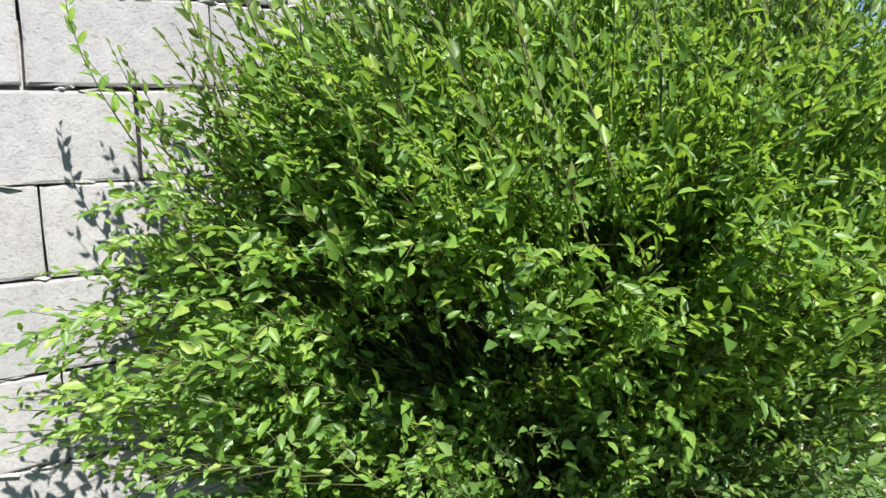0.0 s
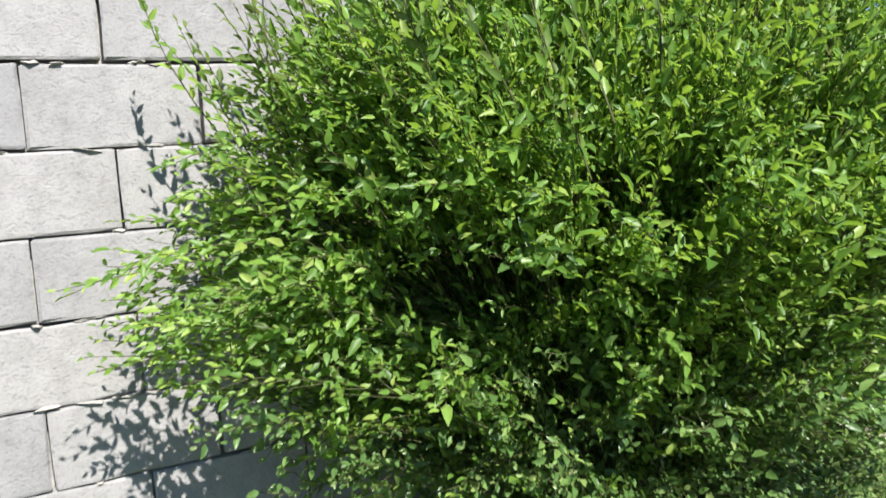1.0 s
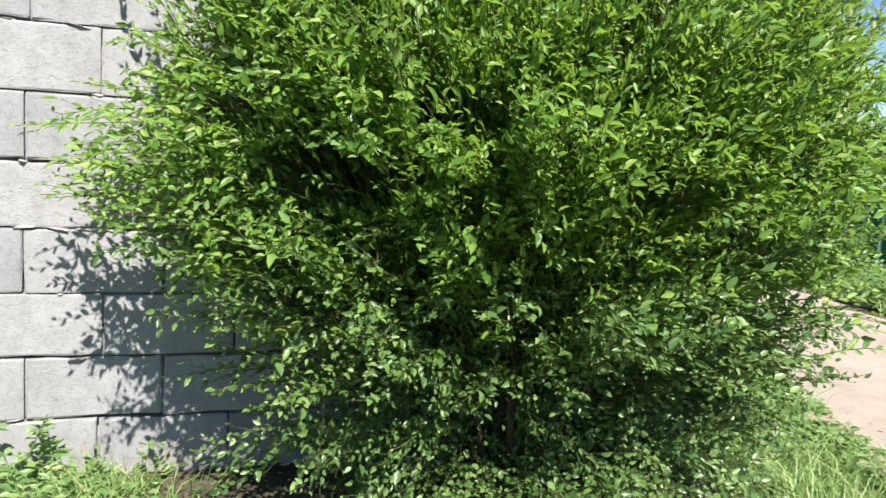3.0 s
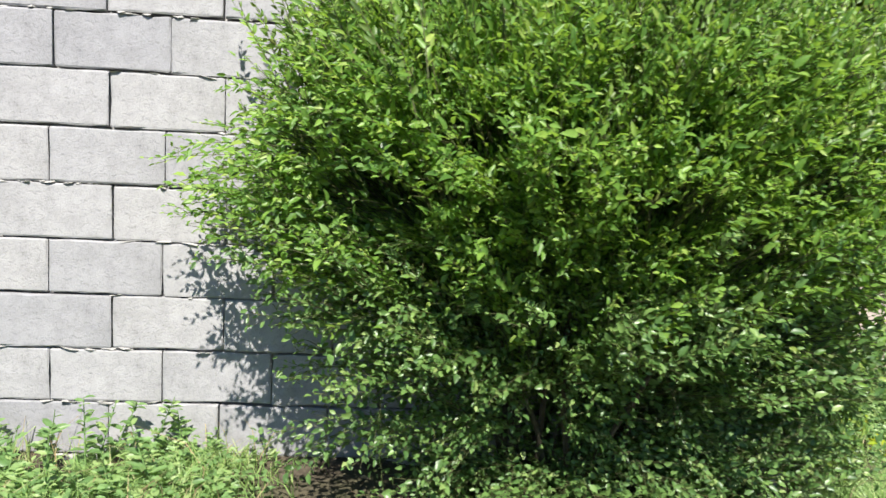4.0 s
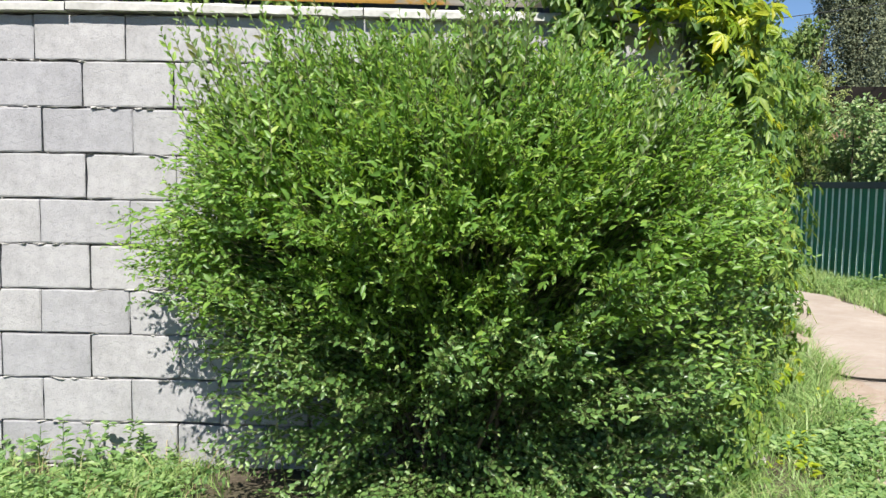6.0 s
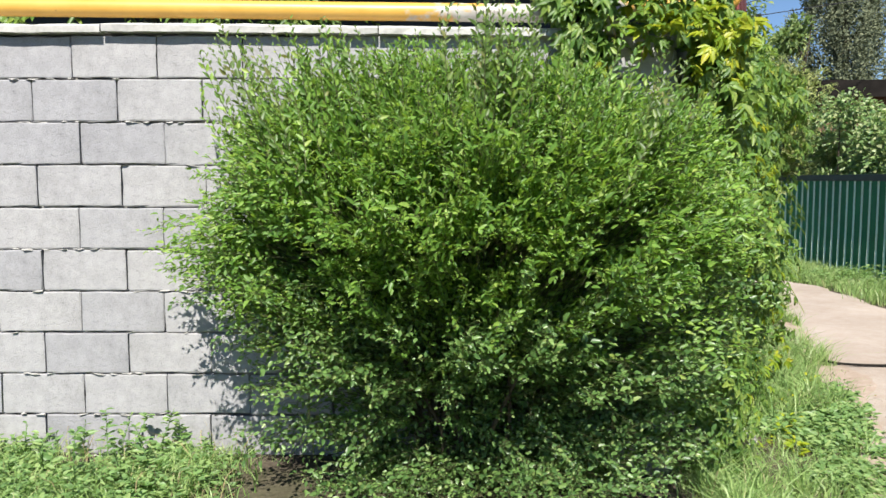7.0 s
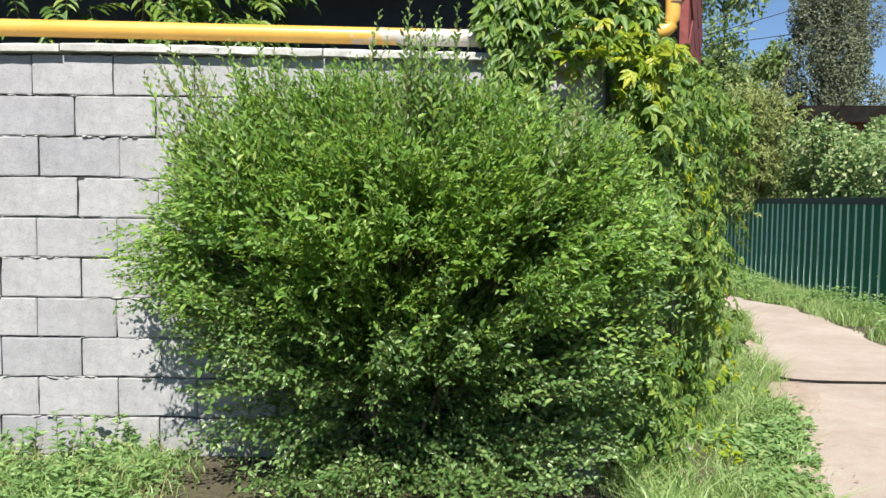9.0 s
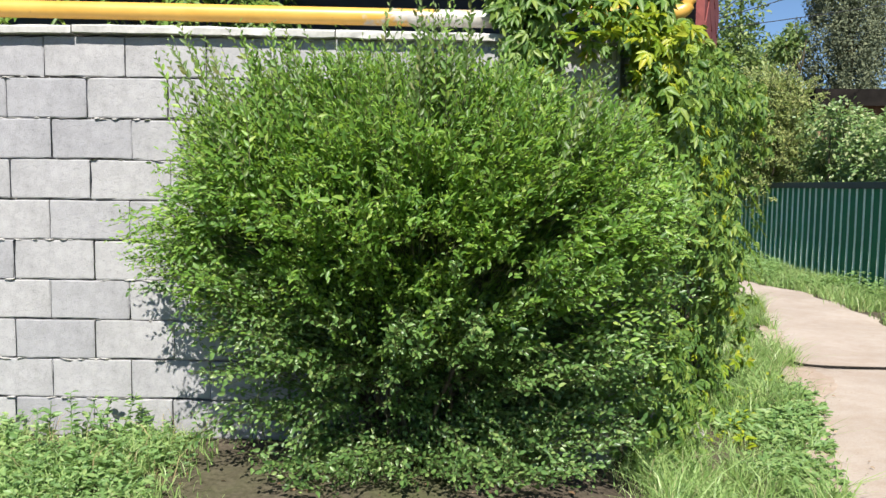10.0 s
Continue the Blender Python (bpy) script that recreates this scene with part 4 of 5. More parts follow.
def patchy(p, scale, cut):
    return p[fbm(p, scale) > cut]


def turf(name, p, h0, h1, w, label, mat=None):
    n = len(p)
    lean = np.column_stack([rng.normal(0, 0.75, (n, 2)), np.zeros(n)])
    v, t = blades(p, lean, rng.uniform(h0, h1, n), rng.uniform(0.6, 1.2, n) * w)
    tagged(part_of(name, mesh_arrays(name, v, t, mat or M_GRASS)), label, "grass", kind="stuff")


left_strip = spots(40000, -3.4, 0.75, -2.8, -0.05, lambda x, y: rng.random(len(x)) < (smooth(0.05, -0.35, y) * 0.85 + 0.15) * smooth(-2.8, -1.5, y) * smooth(-3.4, -2.4, x) * (((x - 1.45) / 1.2) ** 2 + ((y + 0.5) / 0.9) ** 2 > 1) * smooth(0.75, 0.35, x))
turf("grass", patchy(left_strip, 2.6, -0.12), 0.05, 0.17, 0.008, "uneven tufts of green and dry grass along the wall")
under_shrub = spots(17000, 0.2, 2.9, -2.6, -0.05, lambda x, y: (rng.random(len(x)) < smooth(-2.7, -1.8, y)) & (((x - 1.45) / 1.0) ** 2 + ((y + 0.5) / 0.75) ** 2 > rng.uniform(0.8, 1.6, len(x))) & (rng.random(len(x)) < 0.55 * (y < -0.72) + 0.6 * smooth(0.9, 0.5, x) + smooth(1.4, 2.3, x)))
turf("grass", under_shrub, 0.05, 0.14, 0.007, "sparse shaded grass beneath the shrub")
tuft_at = patchy(spots(2600, 1.9, 6.0, -3.0, 7.0, lambda x, y: (x > side_x(y) + 0.08) & (x < lane_left(y) + 0.02) & ~((y > 0) & (x < CORNER_X))), 1.3, -0.05)
tuft_at = np.repeat(tuft_at, 26, 0) + np.column_stack([rng.normal(0, 0.022, (len(tuft_at) * 26, 2)), np.zeros(len(tuft_at) * 26)])
turf("grass", tuft_at, 0.10, 0.28, 0.009, "longer tufts of fresh grass on the verge")
verge = spots(90000, 1.7, 6.2, -3.2, 8.0, lambda x, y: (x > side_x(y) + 0.05) & (x < lane_left(y) + rng.normal(0.0, 0.07, len(x))) & ~((y > -0.0) & (x < CORNER_X)))
turf("grass", patchy(verge, 1.9, -0.16), 0.03, 0.11, 0.007, "short bright green grass on the verge of the lane")
bank = spots(42000, 6.4, 7.9, -3.0, 16.0, lambda x, y: (x > lane_right(y) + rng.normal(0.08, 0.10, len(x))))
turf("grass", patchy(bank, 0.9, -0.22), 0.06, 0.26, 0.011, "long unmown grass below the green fence")
beyond = spots(9000, -3.0, 5.0, 8.0, 18.0, lambda x, y: x < lane_left(y))
turf("grass", beyond, 0.1, 0.3, 0.012, "long grass beyond the creeper")


def weeds(name, p, height, size, count, label, mat=None, shape=0.5):
    """Low broad-leaved herbs: leaves set round short stalks."""
    n = len(p)
    k = count
    base = np.repeat(p, k, 0)
    m = len(base)
    a = rng.uniform(0, math.tau, m)
    lift = rng.random(m)
    hh = np.repeat(height * rng.uniform(0.55, 1.15, n), k)
    out = np.stack([np.cos(a), np.sin(a), 0.35 + 0.3 * rng.random(m)], 1)
    pos = base + np.column_stack([np.cos(a) * 0.022, np.sin(a) * 0.022, lift * hh])
    face = np.array([0, -0.25, 1.0]) + rng.normal(0, 0.3, (m, 3))
    ln = size * rng.uniform(0.6, 1.2, m) * (1.15 - 0.5 * lift)
    v, t = leaves(pos, out - np.array([0, 0, 0.35]) * rng.random(m)[:, None], face, ln, ln * shape)
    tagged(part_of(name, mesh_arrays(name, v, t, mat or M_WEED)), label, "weeds", kind="stuff")


wp = patchy(spots(2800, -3.0, 0.40, -1.7, -0.04, lambda x, y: rng.random(len(x)) < smooth(0.60, -0.15, x) * smooth(-1.7, -1.0, y) * smooth(-3.0, -2.2, x)), 1.6, -0.30)
weeds("weeds", wp, 0.13, 0.048, 14, "bushy green broad-leaved weeds at the foot of the wall")
wv = patchy(spots(7000, 1.9, 5.6, -3.0, 5.0, lambda x, y: (x > side_x(y) + 0.1) & (x < lane_left(y) - 0.05) & ~((y > 0) & (x < CORNER_X))), 1.5, 0.06)
weeds("weeds", wv, 0.11, 0.042, 12, "clover and low broad-leaved weeds on the verge")
wb = patchy(spots(900, 3.3, 4.5, -0.2, 2.3, lambda x, y: (x > lane_left(y) - 0.75) & (x < lane_left(y) + 0.03)), 1.7, -0.12)
weeds("weeds", wb, 0.09, 0.070, 12, "fresh broad-leaved weeds spreading to the lane's edge")
wf = patchy(spots(1500, 6.6, 7.8, 2.0, 14.0, lambda x, y: x > lane_right(y) + 0.12), 1.1, -0.02)
weeds("weeds", wf, 0.30, 0.085, 18, "rank weeds under the fence")
wy = spots(30, 3.0, 4.6, 0.6, 4.0, lambda x, y: (x > side_x(y) + 0.15) & (x < side_x(y) + 0.6))
weeds("weeds", wy, 0.16, 0.06, 12, "yellowing weeds under the creeper", M_VINE_Y)
dry = spots(90, -0.5, 0.45, -0.7, -0.03, lambda x, y: rng.random(len(x)) < 0.9)
turf("dry_grass", dry, 0.08, 0.24, 0.005, "straw-coloured dry grass stalks", M_DRY)


def tall_weed(x, y, h, seed):
    r = random.Random(seed)
    z = float(bumpy(np.array(x), np.array(y)))
    thing = root("tall_weed", (x, y, z), "upright green weed with toothed leaves against the wall", "weed", "weeds by the wall")
    bm = bmesh.new()
    top = Vector((x + r.gauss(0, 0.05), y + r.gauss(0, 0.04), z + h))
    pts = [Vector((x, y, z - 0.02)).lerp(top, k / 5) for k in range(6)]
    tube(bm, pts, [0.004 - 0.0005 * k for k in range(6)], 5)
    under(part("stalk", bm, M_WEED), thing)
    n = int(12 + h * 55)
    u = np.sort(rng.random(n)) * 0.95 + 0.05
    a = np.arange(n) * 2.4 + rng.normal(0, 0.7, n)
    pos = np.array([x, y, z]) + (np.array(top) - np.array([x, y, z])) * u[:, None]
    al = np.stack([np.cos(a), np.sin(a), 0.5 - 0.4 * rng.random(n)], 1)
    ln = (0.085 - 0.050 * u) * rng.uniform(0.6, 1.25, n)
    v, t = leaves(pos, al, np.array([0, -0.3, 1.0]) + rng.normal(0, 0.3, (n, 3)), ln, ln * 0.42)
    under(part_of("foliage", mesh_arrays("foliage", v, t, M_WEED)), thing)


for k, (x, y, h) in enumerate([(-0.36, -0.16, 0.24), (-0.20, -0.18, 0.25), (-0.05, -0.10, 0.27), (-0.62, -0.2, 0.2), (-0.9, -0.15, 0.26), (0.02, -0.3, 0.18), (-0.45, -0.35, 0.16), (-1.3, -0.2, 0.25)]):
    tall_weed(x, y, h, k)
for k in range(22):
    tall_weed(rng.uniform(-1.7, 0.25), rng.uniform(-0.55, -0.08), rng.uniform(0.12, 0.30), 40 + k)


def litter():
    p = spots(900, 0.0, 4.6, -1.4, 3.6, lambda x, y: (rng.random(len(x)) < 0.5) & (x < lane_left(y) + 0.25) & ~((y > 0) & (x < side_x(y))))
    p[:, 2] += 0.012
    p[:, 2] = np.where(p[:, 0] > lane_left(p[:, 1]) - 0.05, -0.196, p[:, 2])
    n = len(p)
    ln = rng.uniform(0.012, 0.04, n)
    v, t = leaves(p, np.column_stack([rng.normal(0, 1, (n, 2)), np.zeros(n)]), np.array([0, 0, 1.0]) + rng.normal(0, 0.3, (n, 3)), ln, ln * 0.5)
    tagged(part_of("leaf_litter", mesh_arrays("leaf_litter", v, t, M_LITTER)), "scattered dry brown leaves and straw", "litter", kind="stuff")


litter()


def dandelion():
    x, y = 3.02, 0.60
    z = float(bumpy(np.array(x), np.array(y)))
    thing = root("dandelion", (x, y, z), "dandelion seed head, pale and fluffy, in the grass", "dandelion")
    bm = bmesh.new()
    tube(bm, [(x, y, z), (x + 0.01, y, z + 0.06), (x, y - 0.01, z + 0.12)], 0.0025, 5)
    under(part("stalk", bm, M_WEED), thing)
    c = np.array([x, y - 0.01, z + 0.14])
    d = sphere_dirs(260)
    v, t = leaves(c + d * 0.008, d, sphere_dirs(260), np.full(260, 0.03), np.full(260, 0.006))
    under(part_of("seed_head", mesh_arrays("seed_head", v, t, M_SEED), None, "fluffy white seed head"), thing)


dandelion()


# ---- lane: a hose lies across ----
def hose():
    pts = [(4.47, 3.30, -0.20), (4.50, 3.20, -0.192), (4.535, 3.09, -0.188), (4.61, 2.955, -0.190), (4.83, 2.90, -0.190), (5.35, 2.885, -0.190), (5.9, 2.90, -0.190), (6.6, 2.93, -0.190), (7.2, 2.97, -0.2), (7.6, 3.02, -0.2)]
    bm = bmesh.new()
    tube(bm, bend(pts, 0.1, 4), 0.0105, 8)
    tagged(part("hose", bm, M_HOSE, None, "", True), "black rubber hose lying across the concrete lane", "hose")


hose()


def silt():
    """Reddish soil washed onto the lane's edge."""
    n, m = 60, 6
    y = np.linspace(-0.6, 5.2, n)
    w = 0.06 + 0.27 * np.exp(-((y - 2.5) / 0.5) ** 2) + 0.02 * np.sin(y * 6.1) + 0.02 * np.sin(y * 17.0 + 1)
    w = np.clip(w, 0.02, 0.4) + rng.normal(0, 0.008, n)
    v = []
    for k in range(m):
        u = k / (m - 1)
        z = -0.205 + 0.014 * (1 - u) ** 2 * (0.6 + 0.4 * np.sin(y * 9.0 + k)) - (0.008 if k == m - 1 else 0.0)
        v.append(np.stack([lane_left(y) - 0.12 + (w + 0.12) * u + 0.02 * np.sin(y * 23.0 + 2 * k), y, z], 1))
    v = np.stack(v, 1).reshape(-1, 3)
    i = (np.arange(n - 1)[:, None] * m + np.arange(m - 1)[None]).ravel()
    t = np.concatenate([np.stack([i, i + 1, i + m + 1], 1), np.stack([i, i + m + 1, i + m], 1)])
    tagged(part_of("silt", mesh_arrays("silt", v, t, M_SILT)), "reddish soil washed over the lane's edge", "soil", kind="stuff")
    p = np.column_stack([rng.normal(0, 1, (260, 1)), rng.uniform(-1, 6, (260, 1)), np.zeros((260, 1))])
    p[:, 0] = lane_left(p[:, 1]) + np.abs(p[:, 0]) * 0.35
    p[:, 2] = -0.203
    g = rng.uniform(0.002, 0.007, 260)
    base = np.array([(1, 0, 0), (-0.5, 0.87, 0), (-0.5, -0.87, 0), (0, 0, 0.9)])
    v = (p[:, None] + base[None] * g[:, None, None]).reshape(-1, 3)
    t = (np.array([(0, 1, 3), (1, 2, 3), (2, 0, 3)])[None] + (np.arange(260) * 4)[:, None, None]).reshape(-1, 3)
    tagged(part_of("grit", mesh_arrays("grit", v, t, M_SILT)), "small stones scattered along the lane's edge", "gravel", kind="stuff")


silt()


# ---- green fence ----
FX = 7.92


def fence():
    thing = root("fence", (FX, 8.0, -0.25), "dark green profiled sheet-metal fence", "fence")
    pitch, depth = 0.25, 0.028
    sheet_n = 4
    for s in range(20):
        y0 = -2.0 + s * pitch * sheet_n
        bm = bmesh.new()
        prof = []
        for k in range(sheet_n):
            y = y0 + k * pitch
            prof += [(y, 0.0), (y + 0.150, 0.0), (y + 0.159, -depth), (y + 0.199, -depth), (y + 0.208, 0.0)]
        prof.append((y0 + sheet_n * pitch, 0.0))
        lo, hi = [], []
        for y, dx in prof:
            lo.append(bm.verts.new((FX + dx, y, -0.22)))
            hi.append(bm.verts.new((FX + dx, y, 1.34)))
        for a in range(len(prof) - 1):
            bm.faces.new((lo[a + 1], lo[a], hi[a], hi[a + 1]))
        r = bmesh.ops.extrude_face_region(bm, geom=bm.faces[:])
        bmesh.ops.translate(bm, vec=(0.004, 0, 0), verts=[v for v in r["geom"] if isinstance(v, bmesh.types.BMVert)])
        bmesh.ops.recalc_face_normals(bm, faces=bm.faces)
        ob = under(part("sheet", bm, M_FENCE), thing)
        ob.data.materials.append(M_RIB_SUN)
        # rib flanks turned to the sun get the pale green, painted-in sunlight
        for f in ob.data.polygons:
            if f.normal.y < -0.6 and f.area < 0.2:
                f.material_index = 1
    bm = bmesh.new()
    box(bm, (FX - 0.045, -2.0, 1.33), (FX + 0.03, 18.0, 1.435), 0.006)
    under(part("top_rail", bm, M_RAIL, None, "dark top rail"), thing)
    for k in range(9):
        bm = bmesh.new()
        box(bm, (FX + 0.035, -1.9 + k * 2.45, -0.3), (FX + 0.095, -1.84 + k * 2.45, 1.38), 0.004)
        under(part("post", bm, M_RAIL), thing)


fence()


# ---- bushes and trees beyond ----
def clumps(n, mids, radii, size, mat, name, thing, squash=0.55, label="", tilt=0.5, shape=LEAF, tris=LEAF_TRIS, width=0.55):
    """Leaves scattered through overlapping uneven clumps."""
    which = rng.integers(0, len(mids), n)
    d = sphere_dirs(n)
    rad = rng.random(n) ** 0.45
    pos = np.array(mids)[which] + d * rad[:, None] * np.array(radii)[which]
    al = unit(d + rng.normal(0, 0.6, (n, 3)) + np.array([0, 0, -0.2]))
    fc = np.array([0.1, -0.5, 0.9]) + rng.normal(0, tilt, (n, 3))
    ln = size * rng.uniform(0.6, 1.25, n)
    v, t = leaves(pos, al, fc, ln, ln * width, shape, tris)
    ob = under(part_of(name, mesh_arrays(name, v, t, mat), None, label), thing)
    return tagged(ob, kind="stuff")


def broad_tree(name, at, height, crown_r, crown_low, n, leaf, mat, seed, label, trunk=0.09):
    r = random.Random(seed)
    thing = root(name, at, label, "tree")
    base = Vector(at)
    mids, rads, limbs = [], [], []
    top = base + Vector((r.gauss(0, 0.15), r.gauss(0, 0.15), height))
    bm = bmesh.new()
    pts = [base.lerp(top, k / 7) + Vector((r.gauss(0, 0.05), r.gauss(0, 0.05), 0)) * (k > 0) for k in range(8)]
    tube(bm, pts, [trunk * (1 - k / 8.5) for k in range(8)], 8)
    under(part("trunk", bm, M_BARK), thing)
    for k in range(30):
        u = r.uniform(0, 1)
        z = crown_low + (height - crown_low) * u
        a = k * 2.4
        w = crown_r * (1 - 0.65 * u) * r.uniform(0.35, 1.0)
        tip = base + Vector((math.cos(a) * w, math.sin(a) * w, z))
        root_p = base.lerp(top, max(0.15, (z - 0.5) / height))
        bm = bmesh.new()
        tube(bm, [root_p, root_p.lerp(tip, 0.5) + Vector((0, 0, 0.08)), tip], [trunk * 0.3, trunk * 0.18, 0.01], 5)
        under(part("limb", bm, M_BARK), thing)
        mids.append(tuple(tip))
        s = crown_r * r.uniform(0.30, 0.52)
        rads.append((s, s, s * 0.8))
    clumps(n, mids, rads, leaf, mat, "crown", thing)


broad_tree("tree", (9.3, 19.5, -0.22), 8.6, 1.75, 1.4, 9000, 0.15, M_TREE, 1, "slender pale-leaved tree behind the fence")
broad_tree("tree", (9.1, 15.4, -0.22), 5.1, 0.68, 1.0, 4200, 0.12, M_TREE, 2, "young bright green tree behind the fence", 0.06)


def feathery_bush():
    thing = root("feathery_bush", (8.2, 13.9, -0.22), "wispy olive-green feathery bush rising over the fence", "bush")
    r = random.Random(12)
    lines = []
    for k in range(900):
        p = Vector((8.25 + r.gauss(0, 0.25), 13.9 + r.gauss(0, 0.6), r.uniform(0.8, 3.35)))
        d = Vector((r.gauss(-0.2, 0.5), r.gauss(-0.1, 0.6), r.uniform(0.2, 1.0))).normalized()
        ln = r.uniform(0.4, 1.1)
        lines.append([p + d * ln * j / 5 + Vector((0, 0, -0.25 * ln * (j / 5) ** 2)) for j in range(6)])
    lines = np.array(lines)
    v, t = twig_arrays(lines, 0.008, 0.003)
    tagged(under(part_of("twig_mass", mesh_arrays("twig_mass", v, t, M_SHOOT)), thing), kind="stuff")
    k = 38
    u = rng.random((len(lines), k)) * 0.95
    f = u * 5
    a = f.astype(int)
    w = (f - a)[..., None]
    i = np.arange(len(lines))[:, None]
    pos = (lines[i, a] * (1 - w) + lines[i, a + 1] * w).reshape(-1, 3)
    al = (lines[i, a + 1] - lines[i, a]).reshape(-1, 3)
    n = len(pos)
    v, t = leaves(pos, unit(al) + rng.normal(0, 0.5, (n, 3)), np.array([0, -0.5, 0.8]) + rng.normal(0, 0.5, (n, 3)), rng.uniform(0.06, 0.14, n), np.full(n, 0.026), LONG, LONG_TRIS)
    tagged(under(part_of("foliage", mesh_arrays("foliage", v, t, M_OLIVE)), thing), kind="stuff")
    for s in range(5):
        bm = bmesh.new()
        tube(bm, [(8.2 + r.gauss(0, 0.1), 13.9 + r.gauss(0, 0.3), -0.25), (8.2 + r.gauss(0, 0.2), 13.9 + r.gauss(0, 0.6), 2.2)], [0.03, 0.012], 6)
        under(part("stem", bm, M_BARK), thing)


feathery_bush()


def hedge_bush(at, width, height, seed, n=5200):
    r = random.Random(seed)
    thing = root("hedge_bush", at, "dense broad-leaved green bush growing over the fence", "bush", "bushes behind the fence")
    mids, rads = [], []
    for k in range(22):
        z = r.uniform(0.5, height - 0.2)
        mids.append((at[0] + r.uniform(-0.25, 0.5), at[1] + r.uniform(-width, width), at[2] + z))
        s = r.uniform(0.25, 0.42)
        rads.append((s, s, s * 0.9))
    clumps(n, mids, rads, 0.085, M_HEDGE, "foliage", thing, tilt=0.6, width=0.65)
    for k in range(6):
        bm = bmesh.new()
        q = Vector(mids[k * 3])
        tube(bm, [(at[0] + r.gauss(0, 0.1), at[1] + r.gauss(0, 0.3), at[2] - 0.05), q], [0.03, 0.008], 6)
        under(part("stem", bm, M_BARK), thing)


for k, (y, h) in enumerate([(6.0, 1.3), (7.5, 1.25), (9.6, 2.75), (10.7, 3.2), (11.7, 3.35)]):
    hedge_bush((8.55, y, -0.25), 0.95, h + 0.1 * math.sin(k * 2.1), 20 + k)


def poplar():
    at = Vector((22.1, 41.0, -0.3))
    thing = root("poplar", at, "tall dark columnar poplar in the distance", "tree")
    r = random.Random(31)
    bm = bmesh.new()
    tube(bm, [at, at + Vector((0.1, 0, 8)), at + Vector((0, 0.1, 17))], [0.35, 0.22, 0.04], 8)
    under(part("trunk", bm, M_BARK), thing)
    mids, rads = [], []
    for k in range(190):
        u = k / 190
        z = 1.5 + 15.5 * u
        w = 3.5 * (1 - 0.15 * u if u < 0.34 else max(0.10, 0.95 - ((u - 0.34) / 0.68) ** 1.35))
        a = k * 2.4
        d = w * math.sqrt(r.random())
        mids.append((at.x + math.cos(a) * d, at.y + math.sin(a) * d, z))
        s = r.uniform(0.35, 0.62)
        rads.append((s, s, s * 2.4))
        if k % 5 == 0:
            bm = bmesh.new()
            tube(bm, [at + Vector((0, 0, max(0.5, z - 2.2))), Vector(mids[-1])], [0.09, 0.02], 5)
            under(part("limb", bm, M_BARK), thing)
    clumps(110000, mids, rads, 0.135, M_POPLAR, "crown", thing, tilt=0.8, shape=LONG, tris=LONG_TRIS, width=0.7)


poplar()


# ---- shed and house in the distance ----
def shed():
    thing = root("shed", (17.0, 22.5, -0.3), "weathered brown board shed with a tarred roof", "shed")
    y = 21.0
    for k in range(34):
        bm = bmesh.new()
        x = 12.2 + k * 0.27
        box(bm, (x, y - 0.02 - 0.008 * (k % 2), 2.75), (x + 0.262, y + 0.03, 4.0), 0.006)
        under(part("board", bm, M_BOARD), thing)
    bm = bmesh.new()
    box(bm, (12.1, y + 0.04, -0.3), (21.5, y + 4, 4.05))
    # the roof's tar colour paints in the shade on this lower wall
    under(part("wall", bm, M_TAR, None, "lower wall coloured near-black in place of shade"), thing)
    bm = bmesh.new()
    vs = [bm.verts.new(p) for p in ((11.9, y - 0.6, 3.72), (21.8, y - 0.6, 3.82), (21.8, y + 4.3, 4.5), (11.9, y + 4.3, 4.4), (11.9, y - 0.6, 4.2), (21.8, y - 0.6, 4.3), (21.8, y + 4.3, 4.75), (11.9, y + 4.3, 4.65))]
    for q in ((0, 1, 5, 4), (1, 2, 6, 5), (2, 3, 7, 6), (3, 0, 4, 7), (4, 5, 6, 7), (3, 2, 1, 0)):
        bm.faces.new([vs[i] for i in q])
    under(part("roof", bm, M_TAR, None, "tarred flat roof with a deep dark edge"), thing)
    for x in (15.15, 18.4):
        bm = bmesh.new()
        box(bm, (x, y - 0.10, 2.7), (x + 0.12, y - 0.032, 4.0), 0.008)
        under(part("post", bm, M_TAR), thing)


shed()


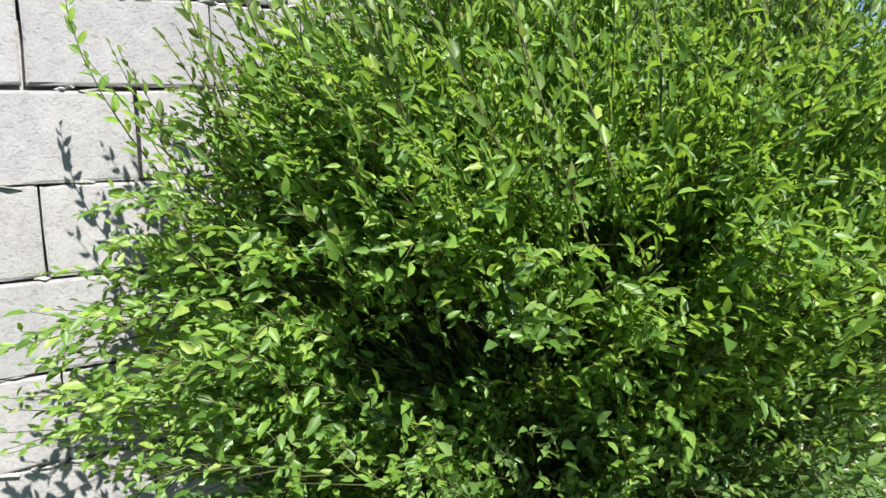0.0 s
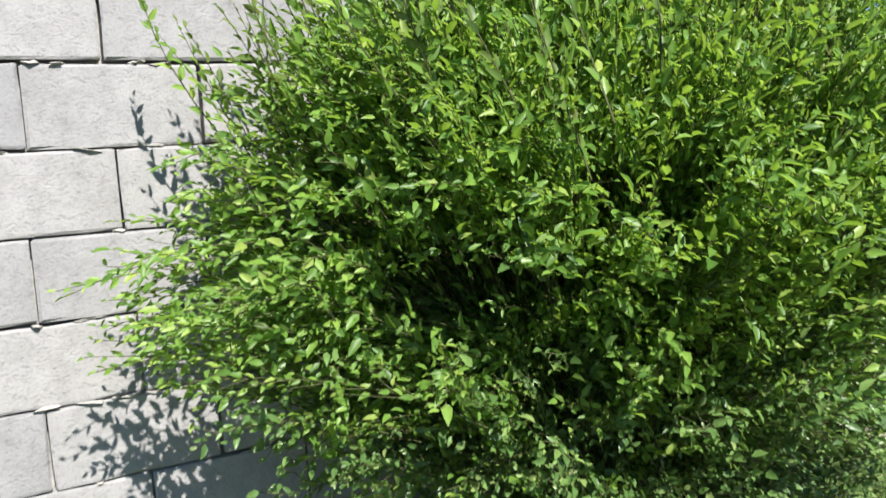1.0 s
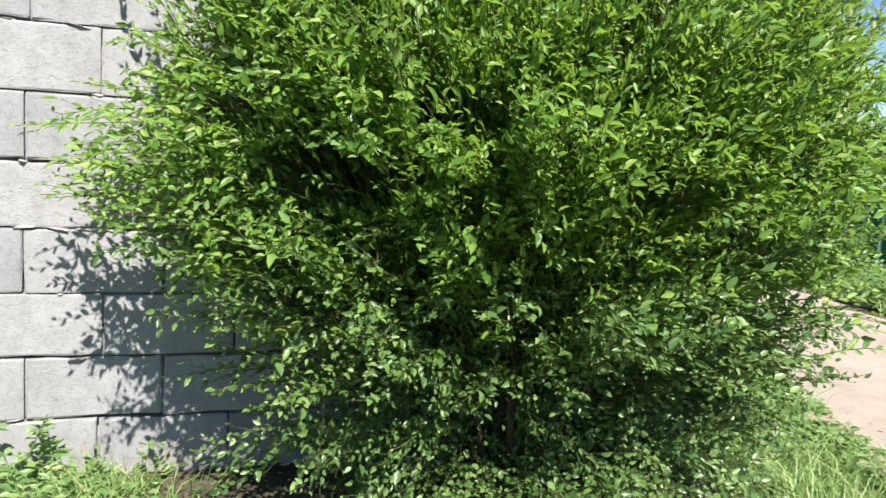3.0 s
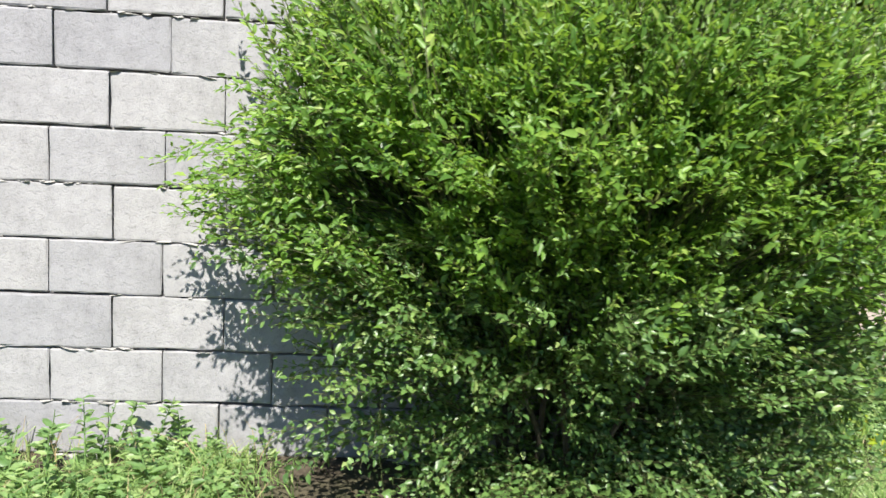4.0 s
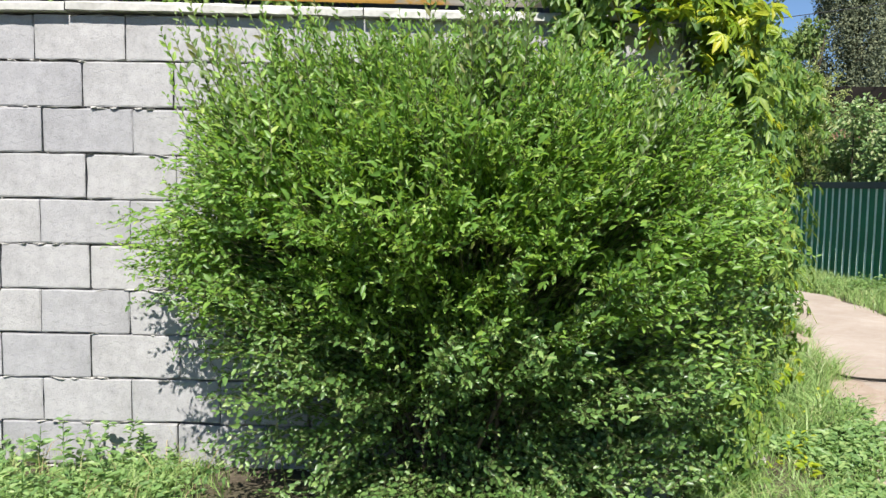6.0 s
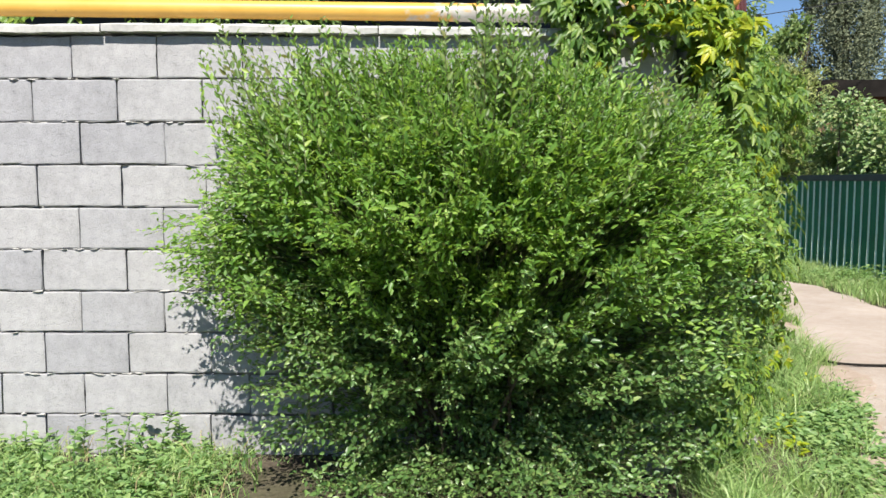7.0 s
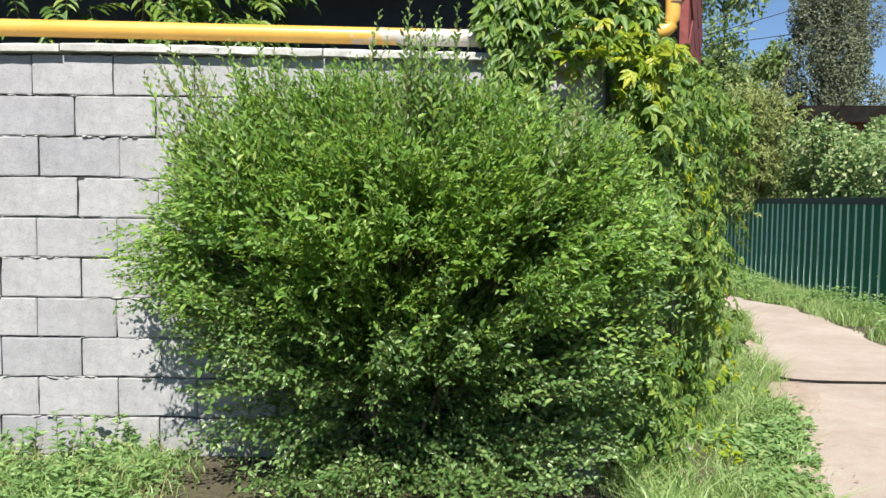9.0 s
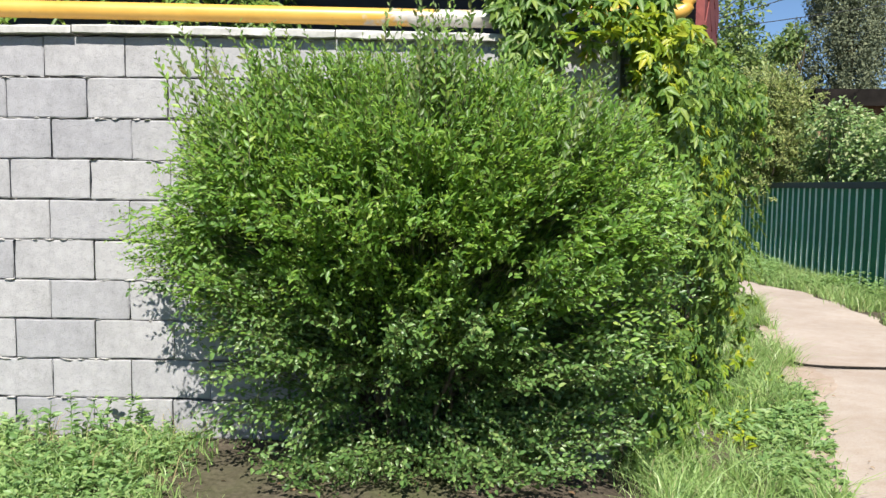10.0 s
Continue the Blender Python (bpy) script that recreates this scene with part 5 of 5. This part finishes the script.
def far_house():
    c = Vector((17.7, 25.6, 4.95))
    u, v = Vector((0.3, 0.954, 0)), Vector((0.954, -0.3, 0))
    thing = root("far_house", (19.5, 28.0, -0.3), "distant house with a pale hipped sheet roof", "house")
    q = [c, c + v * 9, c + v * 9 + u * 6, c + u * 6]
    e1, e2 = c + u * 3 + v * 1.6 + Vector((0, 0, 1.2)), c + u * 3 + v * 7.4 + Vector((0, 0, 1.2))
    bm = bmesh.new()
    a = [bm.verts.new(p) for p in q + [e1, e2]]
    for f in ((0, 1, 5, 4), (1, 2, 5), (2, 3, 4, 5), (3, 0, 4)):
        bm.faces.new([a[i] for i in f])
    b = [bm.verts.new(p - Vector((0, 0, 0.14))) for p in q]
    for j in range(4):
        bm.faces.new((a[(j + 1) % 4], a[j], b[j], b[(j + 1) % 4]))
    bm.faces.new(b)
    under(part("roof", bm, M_WHITE, None, "pale sheet roof"), thing)
    for s, t in ((q[0], e1), (q[1], e2), (q[3], e1), (e1, e2)):
        bm = bmesh.new()
        tube(bm, [s + Vector((0, 0, 0.03)), t + Vector((0, 0, 0.03))], 0.07, 6)
        under(part("ridge_cap", bm, M_STEEL, None, "brown ridge cap"), thing)
    bm = bmesh.new()
    ins = [c + u * 0.4 + v * 0.4, c + v * 8.6 + u * 0.4, c + v * 8.6 + u * 5.6, c + u * 5.6 + v * 0.4]
    w = [bm.verts.new(Vector((p.x, p.y, z))) for z in (-0.3, 4.83) for p in ins]
    for f in ((0, 1, 5, 4), (1, 2, 6, 5), (2, 3, 7, 6), (3, 0, 4, 7)):
        bm.faces.new([w[i] for i in f])
    under(part("wall", bm, M_COPING), thing)
    mast = c + u * 3.0 + v * 0.7
    thing2 = root("antenna", (mast.x, mast.y, 5.4), "thin television aerial mast on the pale roof", "antenna")
    bm = bmesh.new()
    tube(bm, [(mast.x - 0.1, mast.y, 5.3), (mast.x + 0.12, mast.y, 7.7)], 0.022, 6)
    under(part("mast", bm, M_STEEL), thing2)
    for z, w2 in ((7.6, 0.35), (7.45, 0.25), (6.75, 0.2)):
        bm = bmesh.new()
        tube(bm, [(mast.x + 0.08 - w2, mast.y, z), (mast.x + 0.08 + w2, mast.y, z + 0.04)], 0.012, 5)
        under(part("crossbar", bm, M_STEEL), thing2)


far_house()


def cables():
    for a, b in (((7.674, 16, 5.40), (8.59, 16, 6.03)), ((8.607, 16, 5.543), (10.06, 16, 5.995)), ((9.418, 16, 5.289), (11.68, 16, 5.644))):
        a, b = Vector(a), Vector(b)
        d = b - a
        pts = []
        for k in range(25):
            s = -1.6 + k * 0.35
            p = a + d * s
            pts.append(p + Vector((0, 0, 0.012 * (s - 0.5) ** 2)))
        bm = bmesh.new()
        tube(bm, pts, 0.011, 5)
        tagged(part("overhead_cable", bm, M_CABLE, None, "", True), "thin overhead cable strung across the sky", "cable", "overhead cables")


cables()


# ---- tree behind the wall, over the pipe ----
def ash_tree():
    thing = root("ash_tree", (-0.55, 1.3, 0.0), "leafy tree behind the wall with long drooping leaflets", "tree")
    r = random.Random(77)
    bm = bmesh.new()
    tube(bm, [(-0.55, 1.75, -0.1), (-0.5, 1.72, 1.6), (-0.45, 1.75, 3.4)], [0.09, 0.07, 0.04], 8)
    under(part("trunk", bm, M_BARK), thing)
    P, A, F, L = [], [], [], []
    lines = []
    for k in range(310):
        x = r.uniform(-2.6, 0.62) if k < 230 else r.uniform(-0.12, 0.60)
        y = r.uniform(0.45, 1.3)
        z = r.uniform(2.05, 3.1) if k < 230 else r.uniform(2.2, 2.9)
        if x < -0.15:
            if k % 2:
                continue
            y += 0.55
        d = Vector((r.gauss(0.5, 0.5), r.gauss(-0.5, 0.4), r.gauss(-0.25, 0.3))).normalized()
        ln = r.uniform(0.2, 0.34)
        line = [Vector((x, y, z)) + d * ln * j / 5 + Vector((0, 0, -0.18 * ln * (j / 5) ** 2)) for j in range(6)]
        lines.append(line)
        sd = d.cross(Vector((0, 0, 1))).normalized()
        for j in range(1, 6):
            for s in ((-1, 1) if j < 5 else (0,)):
                P.append(line[j])
                A.append(d * 0.55 + sd * s * 0.85 + Vector((0, 0, -0.35)))
                F.append(Vector((0.1, -0.5, 0.85)) + Vector((r.gauss(0, 0.25), r.gauss(0, 0.25), 0)))
                L.append(r.uniform(0.075, 0.12))
    v, t = leaves(np.array(P), np.array(A), np.array(F), np.array(L), np.array(L) * 0.3)
    tagged(under(part_of("foliage", mesh_arrays("foliage", v, t, M_VINE), None, "long pointed bright green leaflets"), thing), kind="stuff")
    v, t = twig_arrays(np.array(lines), 0.0025, 0.001)
    tagged(under(part_of("twig_mass", mesh_arrays("twig_mass", v, t, M_SHOOT)), thing), kind="stuff")
    for k in range(9):
        q = lines[k * 14][0]
        bm = bmesh.new()
        tube(bm, [(-0.5, 1.72, r.uniform(1.2, 2.2)), ((-0.5 + q.x) / 2, (1.72 + q.y) / 2, q.z), q], [0.02, 0.012, 0.004], 5)
        under(part("limb", bm, M_BARK), thing)


ash_tree()


def build_backdrop():
    """Added dark backdrop behind the leaves, standing in for shaded growth, closing the yard."""
    bm = bmesh.new()
    box(bm, (-6.0, 1.9, -0.3), (0.5, 2.1, 3.6))
    thing = root("dark_backdrop", (-2.7, 2.0, -0.3), "added dark backdrop behind the leaves, in place of shaded growth", "building")
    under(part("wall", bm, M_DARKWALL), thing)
    # unseen overhang added to keep the backdrop and leaves in shade
    bm = bmesh.new()
    box(bm, (-6.0, 0.95, 3.2), (0.28, 2.3, 3.3))
    under(part("eaves", bm, M_EAVE), thing)


build_backdrop()


# ---- blocks of the front wall ----
def lay_blocks():
    kinds = [block_mesh(k) for k in range(12)]
    half = block_mesh(50, 0.2)
    r = random.Random(11)
    for c in range(10):
        off = 0.0 if c % 2 else 0.2
        x = -4.0 + off + (0.0, -0.008, 0.010, -0.011, 0.012, -0.005, 0.0, 0.010, -0.009, -0.017)[c]
        while x < CORNER_X - 0.05:
            w = LONG_B if x + LONG_B <= CORNER_X + 0.001 else 0.2
            ob = part_of("block", r.choice(kinds) if w > 0.3 else half)
            turn = r.choice((0, math.pi)) if c < 9 else 0
            ob.matrix_world = Matrix.Translation((x + w / 2 + r.gauss(0, 0.0012), 0.0925 + r.gauss(0, 0.0022), (c + 0.5) * COURSE + r.gauss(0, 0.001))) @ Matrix.Rotation(turn, 4, "Y") @ Matrix.Rotation(r.gauss(0, 0.003), 4, "Z")
            ob.parent = wall
            x += w


lay_blocks()
